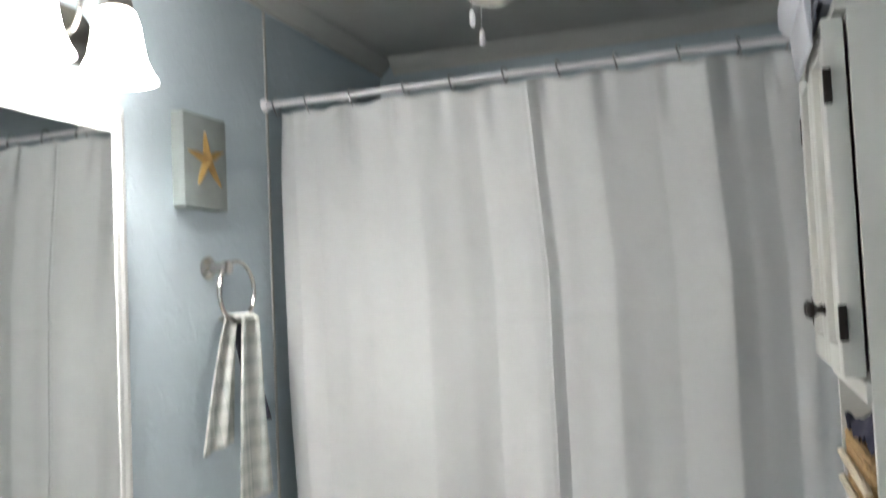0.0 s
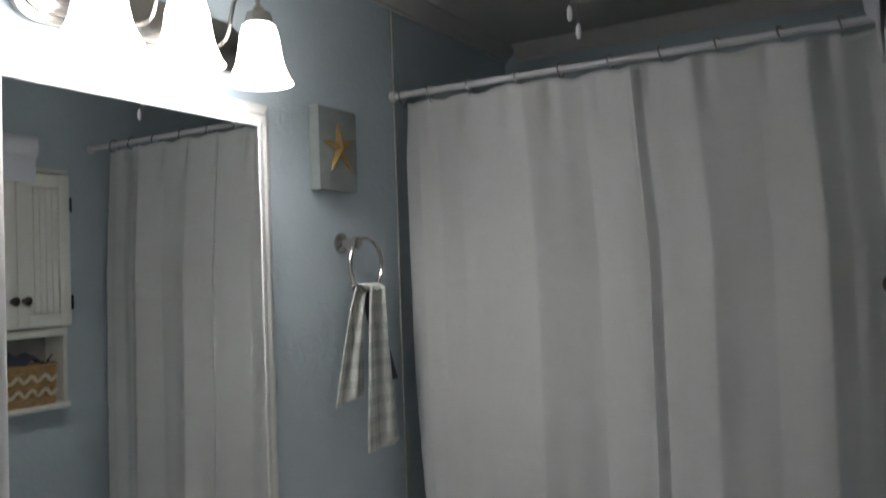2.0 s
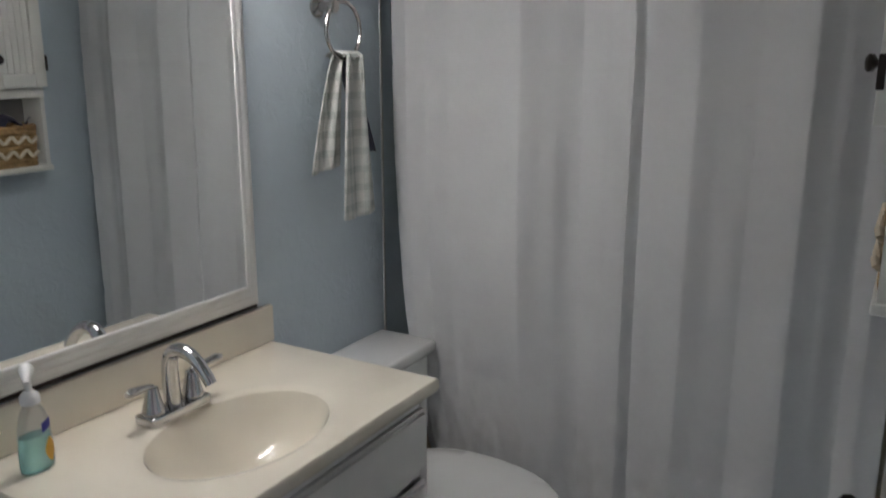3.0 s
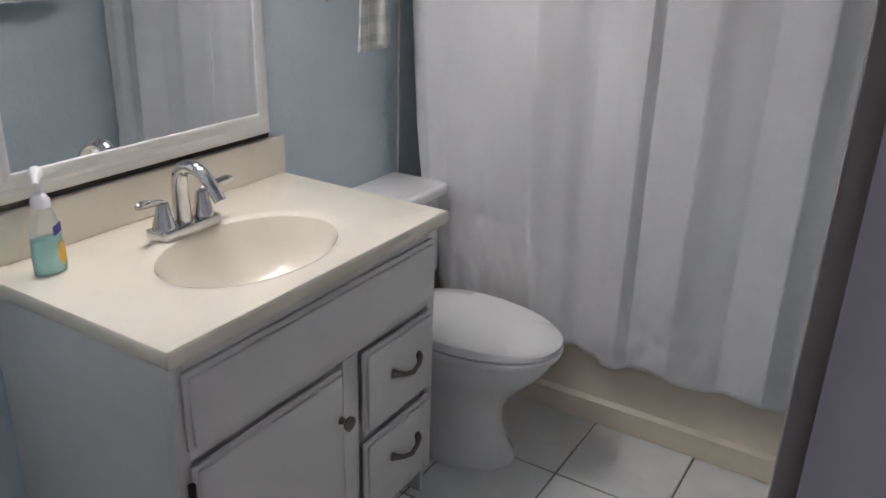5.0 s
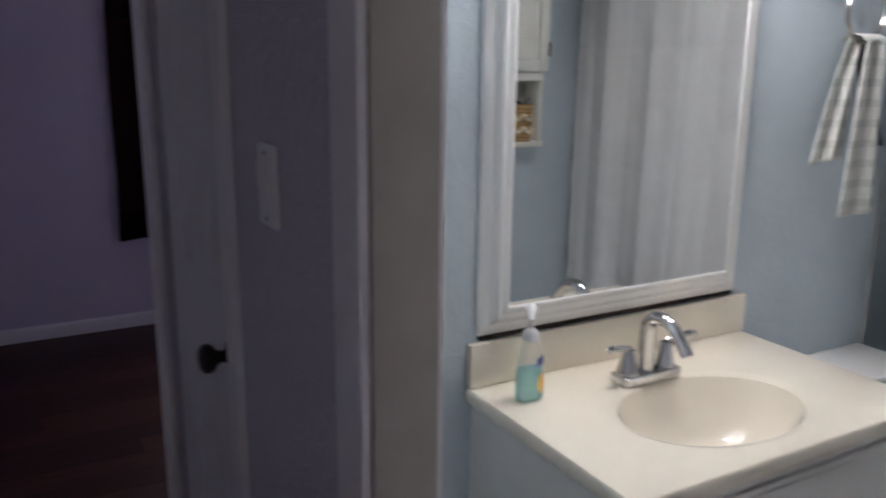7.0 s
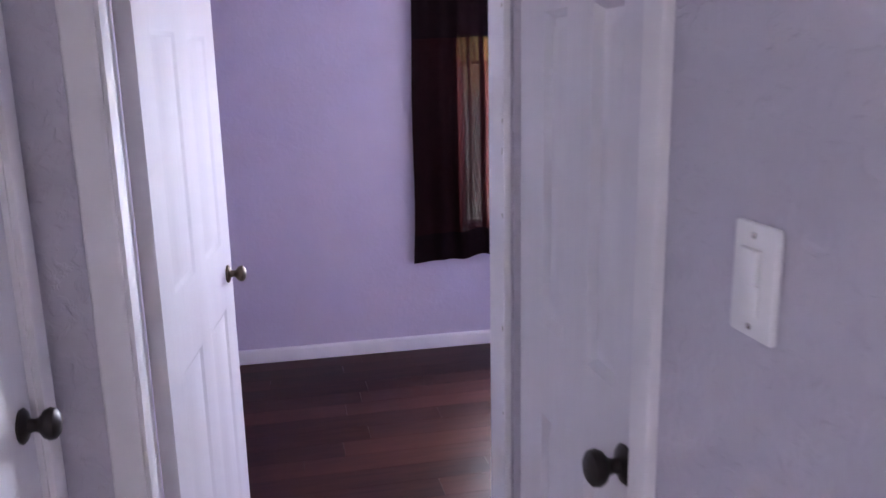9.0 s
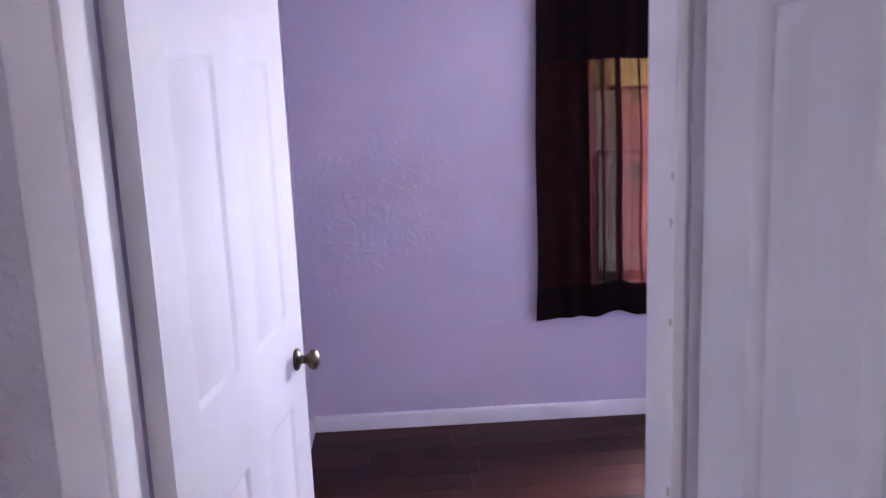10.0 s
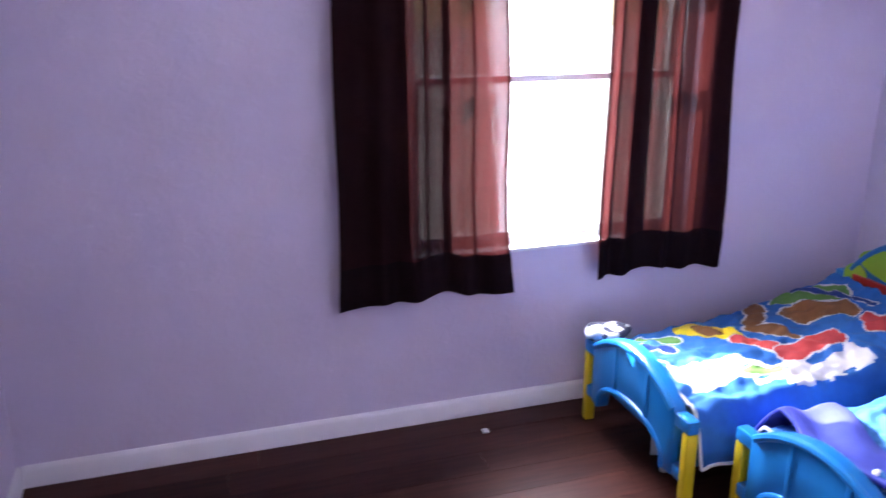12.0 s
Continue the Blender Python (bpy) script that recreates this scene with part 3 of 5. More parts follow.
for z0, z1 in ((0.346, 0.556), (0.125, 0.322)):
    d = front_panel("drawer", 0.985, VY1 - 0.022, z0, z1, vanity)
    zc = (z0 + z1) / 2 + 0.010
    pull = [(VX + 0.017, 1.080, zc + 0.005), (VX + 0.027, 1.085, zc + 0.004), (VX + 0.036, 1.104, zc - 0.003), (VX + 0.039, 1.132, zc - 0.010), (VX + 0.036, 1.160, zc - 0.003), (VX + 0.027, 1.179, zc + 0.004), (VX + 0.017, 1.184, zc + 0.005)]
    part("drawer_pull", T(pull, [0.0115, 0.008, 0.0055, 0.0060, 0.0055, 0.008, 0.0115]), M_PULL, d, "curved nickel pull")

# one-piece top with an oval bowl
TX0, TX1, TY0, TY1, TZ = 0.002, 0.520, 0.476, 1.291, 0.800
SX, SY, SA, SB = 0.310, 0.868, 0.152, 0.215
vtop = thing("countertop", "cream cultured-marble vanity top with an oval bowl", "countertop", (0.25, 0.89, VZ))


def bowl_depth(x, y):
    r = math.hypot((x - SX) / SA, (y - SY) / SB)
    if r >= 1.12:
        return 0.0
    if r > 0.97:
        return -0.006 * (1.12 - r) / 0.15 * (1.12 - r) / 0.15
    return -0.006 - 0.128 * (1 - (r / 0.97) ** 3.4)


bm = bmesh.new()
NA, radii = 72, [0.0, 0.12, 0.25, 0.4, 0.55, 0.68, 0.78, 0.86, 0.92, 0.955, 0.975, 0.99, 1.01, 1.04, 1.08, 1.12]
rings = []
for r in radii:
    ring = []
    for k in range(NA):
        a = 2 * math.pi * k / NA
        x, y = SX + SA * r * math.cos(a), SY + SB * r * math.sin(a)
        ring.append(bm.verts.new((x, y, TZ + bowl_depth(x, y))))
    rings.append(ring)
outer = []
for k in range(NA):
    a = 2 * math.pi * k / NA
    dx, dy = SA * math.cos(a), SB * math.sin(a)
    f = min(((TX1 - SX) / dx if dx > 1e-6 else (TX0 - SX) / dx if dx < -1e-6 else 1e9), ((TY1 - SY) / dy if dy > 1e-6 else (TY0 - SY) / dy if dy < -1e-6 else 1e9))
    outer.append([SX + dx * f, SY + dy * f])
for cx, cy in ((TX0, TY0), (TX0, TY1), (TX1, TY0), (TX1, TY1)):
    k = min(range(NA), key=lambda i: (outer[i][0] - cx) ** 2 + (outer[i][1] - cy) ** 2)
    outer[k] = [cx, cy]


def inset(p, d):
    return (min(max(p[0], TX0 + d), TX1 - d), min(max(p[1], TY0 + d), TY1 - d))


for d, z in ((0.010, TZ), (0.004, TZ - 0.0015), (0.0, TZ - 0.007), (0.0, TZ - 0.026), (0.004, TZ - 0.034), (0.03, TZ - 0.0345)):
    rings.append([bm.verts.new((*inset(p, d), z)) for p in outer])
for q, s in zip(rings, rings[1:]):
    for k in range(NA):
        bm.faces.new((q[k], q[(k + 1) % NA], s[(k + 1) % NA], s[k]))
bmesh.ops.remove_doubles(bm, verts=rings[0], dist=0.0001)
part("top", bm, M_MARBLE, vtop)
part("backsplash", B(((0.002, TY0, TZ + 0.0005), (0.021, TY1, TZ + 0.098)), bevel=0.004), M_MARBLE, vtop)
part("drain", lathe([(0, 0), (0.022, 0.0), (0.021, 0.003), (0.012, 0.001), (0, 0.001)], 20, pose(SX, SY, TZ - 0.130)), M_CHROME, vtop, "chrome drain ring")

# faucet
FX, FY = 0.140, 0.850
faucet = thing("faucet", "chrome two-handle sink faucet with an arched spout", "faucet", (FX, FY, TZ))
base = [(FX - 0.026, FY - 0.080), (FX + 0.022, FY - 0.080), (FX + 0.028, FY - 0.070), (FX + 0.028, FY + 0.070), (FX + 0.022, FY + 0.080), (FX - 0.026, FY + 0.080)]
part("base", extrude_outline(base, "z", TZ + 0.001, TZ + 0.020, 0.003), M_CHROME, faucet)
sp = [(FX - 0.004, FY, TZ + 0.019), (FX - 0.006, FY, TZ + 0.08), (FX - 0.002, FY, TZ + 0.118), (FX + 0.016, FY, TZ + 0.140), (FX + 0.045, FY, TZ + 0.143), (FX + 0.075, FY, TZ + 0.128), (FX + 0.100, FY, TZ + 0.102), (FX + 0.112, FY, TZ + 0.086)]
sp = smooth(sp, 4)
part("spout", T(sp, [0.019 - 0.007 * (k / (len(sp) - 1)) ** 0.8 for k in range(len(sp))], 16), M_CHROME, faucet)
for s in (-1, 1):
    h = part("handle", lathe([(0.024, 0), (0.024, 0.005), (0.021, 0.014), (0.016, 0.036), (0.0135, 0.050), (0.0125, 0.055), (0.006, 0.058), (0, 0.058)], 20, pose(FX - 0.002, FY + s * 0.052, TZ + 0.019)), M_CHROME, faucet)
    part("lever", T([(FX - 0.002, FY + s * 0.052, TZ + 0.076), (FX + 0.004, FY + s * 0.075, TZ + 0.082), (FX + 0.012, FY + s * 0.112, TZ + 0.088), (FX + 0.014, FY + s * 0.124, TZ + 0.087)], [0.006, 0.007, 0.009, 0.006], 10), M_CHROME, h)

# soap bottle
SBX, SBY = 0.112, 0.560
soap = thing("soap_bottle", "clear pump bottle half full of teal hand soap", "soap bottle", (SBX, SBY, TZ))
ov = dict(n=24, m=pose(SBX, SBY, TZ + 0.0015), sx=0.62, sy=1.0)
part("soap", lathe([(0.0, 0.002), (0.030, 0.002), (0.031, 0.008), (0.031, 0.040), (0.028, 0.066), (0, 0.067)], **ov), M_SOAP, soap, "teal liquid soap")
part("bottle", lathe([(0.0, 0.0), (0.031, 0.0), (0.0325, 0.008), (0.0325, 0.045), (0.029, 0.085), (0.024, 0.108), (0.016, 0.120), (0.015, 0.126), (0.0, 0.126)], **ov), M_CLEAR, soap)
part("collar", lathe([(0, 0.1265), (0.017, 0.1265), (0.017, 0.140), (0.011, 0.148), (0.006, 0.150), (0.006, 0.178), (0, 0.178)], 18, pose(SBX, SBY, TZ + 0.0015)), M_PUMP, soap, "white pump collar and stem")
part("pump_head", T([(SBX - 0.012, SBY + 0.006, TZ + 0.186), (SBX, SBY, TZ + 0.190), (SBX + 0.020, SBY - 0.014, TZ + 0.188), (SBX + 0.034, SBY - 0.024, TZ + 0.180)], [0.012, 0.013, 0.008, 0.005], 12), M_PUMP, soap, "white pump nozzle")
part("label", sheet(lambda u, v: (SBX + 0.62 * 0.0332 * math.cos(0.15 + 0.8 * (0.5 + (u - 0.5) * math.sin(math.pi * (0.08 + 0.84 * v)))), SBY + 0.0332 * math.sin(0.15 + 0.8 * (0.5 + (u - 0.5) * math.sin(math.pi * (0.08 + 0.84 * v)))), TZ + 0.016 + 0.044 * v), 8, 4), M_ORANGE, soap, "orange and yellow printed label")
part("label", sheet(lambda u, v: (SBX + 0.62 * 0.0322 * math.cos(0.1 + 0.7 * u), SBY + 0.0322 * math.sin(0.1 + 0.7 * u), TZ + 0.074 + 0.018 * v + 0.006 * u), 8, 3), M_CAP, soap, "blue printed label")

# ---- bathroom: framed mirror, light bar, picture, towel ----
MY0, MY1, MZ0, MZ1 = 0.500, 1.251, 0.911, 1.986
mirror = thing("wall_mirror", "large mirror in a white moulded frame above the vanity", "mirror", (0, 0.88, MZ0))
part("glass", B(((0.002, MY0 + 0.036, MZ0 + 0.036), (0.030, MY1 - 0.036, MZ1 - 0.036))), M_MIRROR, mirror, "silvered mirror glass", smooth=False)
# dark strip drawn for the frame's shadow in the gap above the backsplash
part("backing", B(((0.0005, MY0 + 0.004, MZ0 - 0.011), (0.0068, MY1 - 0.004, MZ0 - 0.0005))), M_DARK, mirror, "dark strip for the shadow under the mirror frame")
FP = [(0.0, 0.001), (0.0, 0.008), (0.004, 0.011), (0.016, 0.0145), (0.022, 0.0150), (0.026, 0.0190), (0.040, 0.0260), (0.048, 0.0315), (0.055, 0.0335), (0.060, 0.0330), (0.062, 0.0305), (0.035, 0.0305), (0.035, 0.001)]


def mirror_rail(a, b, inward):
    """A mitred length of frame from a to b (y, z), its profile running inwards."""
    bm = bmesh.new()
    d = Vector((b[0] - a[0], b[1] - a[1])).normalized()
    ends = []
    for p, s in ((a, 1), (b, -1)):
        ends.append([bm.verts.new((x, p[0] + inward[0] * u + s * d.x * u, p[1] + inward[1] * u + s * d.y * u)) for u, x in FP])
    n = len(FP)
    for k in range(n):
        bm.faces.new((ends[0][k], ends[0][(k + 1) % n], ends[1][(k + 1) % n], ends[1][k]))
    bm.faces.new(ends[0])
    bm.faces.new(ends[1][::-1])
    return bm


for a, b, i in (((MY0, MZ0), (MY1, MZ0), (0, 1)), ((MY0, MZ1), (MY1, MZ1), (0, -1)), ((MY0, MZ0), (MY0, MZ1), (1, 0)), ((MY1, MZ0), (MY1, MZ1), (-1, 0))):
    part("frame_rail", mirror_rail(a, b, i), M_FRAME, mirror)

light_bar = thing("vanity_light", "brushed-nickel bar with three lit frosted glass bell shades", "wall light", (0, 0.87, 2.09))
pl = []
for k in range(40):
    a = 2 * math.pi * k / 40
    c, s = math.cos(a), math.sin(a)
    pl.append((0.875 + (0.235 if c > 0 else -0.235) + 0.055 * c, 2.100 + 0.058 * s))
part("backplate", extrude_outline(pl, "x", 0.001, 0.016, 0.004), M_NICKEL, light_bar)
pl2 = [(0.875 + (y - 0.875) * 0.93, 2.1 + (z - 2.1) * 0.72) for y, z in pl]
part("backplate_rim", extrude_outline(pl2, "x", 0.0165, 0.024, 0.003), M_NICKEL, light_bar)
LAMPS = (0.664, 0.861, 1.062)
for y in LAMPS:
    arm = [(0.02, y - 0.012, 2.090), (0.05, y - 0.013, 2.083), (0.076, y - 0.013, 2.098), (0.090, y - 0.012, 2.14), (0.098, y - 0.010, 2.172), (0.114, y - 0.008, 2.190), (0.136, y - 0.004, 2.192), (0.154, y - 0.001, 2.178), (0.160, y, 2.150)]
    part("arm", T(smooth(arm), 0.0050, 10), M_NICKEL, light_bar, "curved nickel arm")
    part("socket_cup", lathe([(0, 0.032), (0.010, 0.032), (0.014, 0.024), (0.026, 0.018), (0.030, 0.004), (0.030, -0.006), (0, -0.006)], 20, pose(0.160, y, 2.120)), M_NICKEL, light_bar)
    prof = [(0.026, 0.0), (0.036, -0.006), (0.043, -0.030), (0.047, -0.062), (0.053, -0.092), (0.064, -0.118), (0.072, -0.130), (0.069, -0.131), (0.060, -0.117), (0.049, -0.091), (0.043, -0.062), (0.039, -0.030), (0.032, -0.010), (0.024, -0.004)]
    bm = lathe(prof, 28, pose(0.160, y, 2.115))
    bmesh.ops.delete(bm, geom=[f for f in bm.faces if len(f.verts) > 4], context="FACES_ONLY")
    part("shade", bm, M_SHADE, light_bar, "lit frosted glass bell shade")
    bulb = new("vanity_bulb", bpy.data.lights.new("vanity_bulb", "POINT"))
    bulb.data.energy = 4.0
    bulb.data.color = (1.0, 0.965, 0.95)
    bulb.data.shadow_soft_size = 0.028
    bulb.location = (0.160, y, 2.030)

picture = thing("starfish_picture", "small grey-blue canvas with an ochre starfish hanging on the wall", "picture", (0, 1.513, 1.80))
part("canvas", B(((0.001, 1.412, 1.790), (0.036, 1.578, 2.014)), bevel=0.003), M_CANVAS, picture)
bm = bmesh.new()
cy, cz = 1.496, 1.906
ctr = bm.verts.new((0.052, cy, cz))
ring = []
for k in range(20):
    a = math.pi / 2 + 0.10 + 2 * math.pi * k / 20
    r = [0.074, 0.044, 0.018, 0.044][k % 4] * (0.92 + 0.16 * ((k * 7) % 5) / 4)
    w = {0: 0.0, 1: -0.13, 2: 0.0, 3: 0.13}[k % 4]
    ring.append(bm.verts.new((0.040 if k % 4 else 0.041, cy + r * math.cos(a + w), cz + r * math.sin(a + w))))
low = [bm.verts.new((0.0362, v.co.y, v.co.z)) for v in ring]
for k in range(20):
    bm.faces.new((ctr, ring[k], ring[(k + 1) % 20]))
    bm.faces.new((ring[k], low[k], low[(k + 1) % 20], ring[(k + 1) % 20]))
part("starfish", bm, M_STAR, picture, "ochre starfish in relief")

RY, RZ = 1.535, 1.650
towel_ring = thing("towel_ring", "brushed-nickel towel ring on the wall", "towel ring", (0, RY, RZ))
part("mount", lathe([(0, 0), (0.028, 0.0), (0.029, 0.006), (0.022, 0.012), (0.014, 0.016), (0.013, 0.046), (0.017, 0.050), (0.017, 0.062), (0.012, 0.066), (0, 0.067)], 20, pose(0.001, RY, RZ, 0, 90)), M_NICKEL, towel_ring)
part("ring", T([(0.056, RY + 0.042 + 0.074 * math.sin(a), RZ - 0.060 + 0.074 * math.cos(a)) for a in [-0.75 + 2 * math.pi * k / 36 for k in range(37)]], 0.0055, 8), M_NICKEL, towel_ring)


def towel_panel(y_top, y_bot, w_top, w_bot, z_top, z_bot, x0, amp, seed):
    def fn(u, v):
        s = v ** 0.8
        w = w_top + (w_bot - w_top) * s
        y = y_top + (y_bot - y_top) * s + (u - 0.5) * w
        fold = math.sin(u * 9.0 + seed) * 0.7 + math.sin(u * 17 + seed * 2 + v) * 0.3
        return (x0 + amp * fold * (1 - 0.35 * v) + 0.012 * v, y, z_top + (z_bot - z_top) * v - 0.006 * math.sin(u * 3 + seed) * v)
    return sheet(fn, 28, 24)


towel = thing("hand_towel", "grey and white checked hand towel draped through the ring", "towel", (0.06, 1.57, 1.1))
for nm, args in (("front_fall", (1.584, 1.580, 0.078, 0.150, 1.530, 1.092, 0.080, 0.017, 0.4)), ("back_fall", (1.562, 1.482, 0.056, 0.128, 1.528, 1.226, 0.048, 0.014, 1.7)), ("side_fall", (1.600, 1.690, 0.060, 0.090, 1.522, 1.250, 0.036, 0.008, 2.9))):
    p = part(nm, towel_panel(*args), M_TOWEL if nm != "side_fall" else M_GREY_CLOTH, towel)
    md = p.modifiers.new("thick", "SOLIDIFY")
    md.thickness = 0.004
bm = sheet(lambda u, v: (0.060 + 0.030 * math.cos(math.pi * v), 1.572 + (u - 0.5) * 0.085, 1.520 + 0.016 * math.sin(math.pi * v) + 0.003 * math.sin(u * 20)), 16, 8)
p = part("gathered_top", bm, M_TOWEL, towel)

# ---- bathroom: shower ----
CY, CZ0, CZ1 = 1.788, 0.258, 2.086
rod = thing("shower_rod", "white tubular shower curtain rod", "curtain rod", (0.76, 1.80, 2.10))
part("rod", T([(0.004, 1.816, 2.106), (BE - 0.004, 1.816, 2.100)], 0.0095, 14), M_TRIM, rod)
for x, s in ((0.001, 90), (BE - 0.001, -90)):
    part("flange", lathe([(0, 0), (0.018, 0), (0.0175, 0.008), (0.013, 0.016), (0, 0.016)], 18, pose(x, 1.816, 2.106 if s > 0 else 2.096, 0, s)), M_TRIM, rod)
rng = random.Random(5)
PLEATS = [(0.055, 0.016), (0.11, 0.002), (0.17, 0.014), (0.25, 0.002), (0.32, 0.002), (0.40, -0.012), (0.49, -0.028), (0.575, -0.008), (0.65, 0.006), (0.70, -0.008), (0.780, -0.024), (0.786, -0.019), (0.792, -0.024), (0.812, -0.004), (0.87, -0.010), (0.945, -0.018), (1.01, -0.004), (1.085, 0.004), (1.13, -0.004), (1.205, -0.020), (1.255, 0.004), (1.325, 0.024), (1.365, 0.014), (1.418, 0.022)]
knots = [p[0] for p in PLEATS]
offs = [p[1] + rng.uniform(-0.002, 0.002) for p in PLEATS]
drift = [rng.uniform(-0.006, 0.006) for p in PLEATS]
HOOKS = [0.045, 0.144, 0.276, 0.430, 0.558, 0.698, 0.833, 0.971, 1.115, 1.247, 1.352]


def curtain_fn(u, v):
    x = knots[0] + u * (knots[-1] - knots[0])
    k = max(i for i in range(len(knots) - 1) if knots[i] <= x + 1e-9)
    f = (x - knots[k]) / (knots[k + 1] - knots[k])
    f = 0.85 * f + 0.15 * f * f * (3 - 2 * f)
    o = offs[k] + (offs[k + 1] - offs[k]) * f
    dr = drift[k] + (drift[k + 1] - drift[k]) * f
    near = min(abs(x - h) for h in HOOKS)
    sag = 0.016 * min(1.0, (near / 0.065)) ** 0.8
    pinch = 0.020 * math.exp(-(near / 0.020) ** 2) * max(0.0, 1 - v / 0.10)
    amp = 0.95 + 0.55 * v
    zt = CZ1 - sag
    z = zt + (CZ0 - zt) * v + 0.010 * math.sin(x * 23) * v * v
    xx = x - 0.034 * max(0.0, 1 - v / 0.26) * min(1.0, x / 0.4) + dr * v + 0.008 * math.sin(2.2 * v + x * 9) * v - 0.020 * math.sin(math.pi * v) * max(0, 0.3 - x) + 0.14 * v ** 4 * (1 - u) ** 2.6
    wrinkle = 0.0028 * math.sin(x * 64 + 1.8 * math.sin(x * 9.3) + 0.5 * v) * (0.35 + 0.65 * v) + 0.034 * max(0.0, v - 0.70) * noise.noise(Vector((x * 26, z * 20, 7.7))) + 0.0022 * noise.noise(Vector((x * 16, z * 2.2, 2.2))) + 0.0032 * sum(math.exp(-((z - c) / 0.010) ** 2) for c in (1.51, 1.06, 0.60)) + 0.0018 * noise.noise(Vector((x * 9, z * 7, 3.1))) + 0.0008 * noise.noise(Vector((x * 30, z * 22, 1.1)))
    return (max(0.03, min(BE - 0.01, xx)), CY + 0.012 + o * amp + pinch - 0.020 * v + wrinkle, z)


curtain = solo("shower_curtain", sheet(curtain_fn, 320, 120), M_CURTAIN, "white fabric shower curtain hanging drawn shut before the tub", "shower curtain")
md = curtain.modifiers.new("thick", "SOLIDIFY")
md.thickness = 0.0012
for x in HOOKS:
    ringpts = [(x + 0.004 * math.sin(a * 2), 1.812 + 0.021 * math.sin(a), 2.095 + 0.024 * math.cos(a)) for a in [2 * math.pi * k / 20 for k in range(21)]]
    solo("curtain_ring", T(ringpts, 0.0022, 6), M_CHROME, "chrome wire ring on the shower rod", "curtain ring", group="curtain rings")

tub = thing("bathtub", "almond enamelled bathtub with a stepped apron", "bathtub", (0.78, 2.2, 0))
part("apron", extrude_outline([(1.824, 0.003), (1.824, 0.075), (1.836, 0.088), (1.842, 0.33), (1.836, 0.365), (1.845, 0.385), (1.905, 0.385), (1.92, 0.36), (1.92, 0.003)], "x", 0.003, BE - 0.003), M_TUB, tub)
part("rim", B(((0.003, 1.921, 0.34), (0.10, BN - 0.003, 0.385)), ((BE - 0.10, 1.921, 0.34), (BE - 0.003, BN - 0.003, 0.385)), ((0.1005, BN - 0.07, 0.34), (BE - 0.1005, BN - 0.003, 0.385)), bevel=0.006), M_TUB, tub)
part("basin", B(((0.1005, 1.921, 0.05), (BE - 0.1005, BN - 0.071, 0.09))), M_TUB, tub)

# ---- bathroom: toilet ----
TYC, TKC = 1.507, 1.578
toilet = thing("toilet", "white porcelain toilet with its lid down", "toilet", (0.35, TYC, 0))
part("tank", B(((0.012, TKC - 0.205, 0.385), (0.195, TKC + 0.205, 0.640)), bevel=0.018, seg=3), M_PORC, toilet)
part("tank_lid", B(((0.006, TKC - 0.218, 0.641), (0.215, TKC + 0.218, 0.682)), bevel=0.012, seg=3), M_PORC, toilet)
part("flush_lever", T([(0.196, TKC - 0.15, 0.590), (0.212, TKC - 0.15, 0.590), (0.222, TKC - 0.135, 0.588), (0.222, TKC - 0.085, 0.580)], [0.010, 0.007, 0.006, 0.008], 10), M_CHROME, toilet, "chrome flush lever")


def egg(cx, a_front, a_back, b, n=48):
    out = []
    for k in range(n):
        a = 2 * math.pi * k / n
        c, s = math.cos(a), math.sin(a)
        out.append((cx + (a_front if c > 0 else a_back) * (abs(c) ** (1.0 if c > 0 else 0.75)) * (1 if c > 0 else -1), TYC + b * (abs(s) ** 0.92) * (1 if s > 0 else -1)))
    return out


def loft(levels, n=48):
    bm = bmesh.new()
    rs = [[bm.verts.new((x, y, z)) for x, y in egg(*e, n=n)] for z, *e in levels]
    for q, s in zip(rs, rs[1:]):
        for k in range(n):
            bm.faces.new((q[k], q[(k + 1) % n], s[(k + 1) % n], s[k]))
    bm.faces.new(rs[0][::-1])
    bm.faces.new(rs[-1])
    return bm


part("bowl", loft([(0.004, 0.40, 0.225, 0.20, 0.120), (0.02, 0.40, 0.222, 0.195, 0.117), (0.05, 0.40, 0.200, 0.19, 0.102), (0.12, 0.40, 0.180, 0.19, 0.094), (0.18, 0.405, 0.182, 0.19, 0.096), (0.225, 0.415, 0.200, 0.195, 0.112), (0.270, 0.430, 0.228, 0.205, 0.134), (0.310, 0.445, 0.252, 0.220, 0.152), (0.345, 0.453, 0.264, 0.232, 0.162), (0.3660, 0.455, 0.267, 0.236, 0.165)]), M_PORC, toilet)
part("neck", B(((0.06, TYC - 0.10, 0.10), (0.26, TYC + 0.10, 0.362)), bevel=0.03, seg=3), M_PORC, toilet)
part("seat", loft([(0.3675, 0.455, 0.275, 0.225, 0.168), (0.3720, 0.455, 0.282, 0.23, 0.175), (0.3820, 0.455, 0.282, 0.23, 0.175), (0.3865, 0.455, 0.276, 0.225, 0.170)]), M_PORC, toilet)
part("lid", loft([(0.3895, 0.455, 0.276, 0.225, 0.170), (0.3940, 0.455, 0.281, 0.228, 0.174), (0.4040, 0.455, 0.279, 0.227, 0.172), (0.4110, 0.455, 0.270, 0.212, 0.165), (0.4150, 0.455, 0.20, 0.16, 0.115), (0.4160, 0.455, 0.05, 0.05, 0.03)]), M_PORC, toilet)

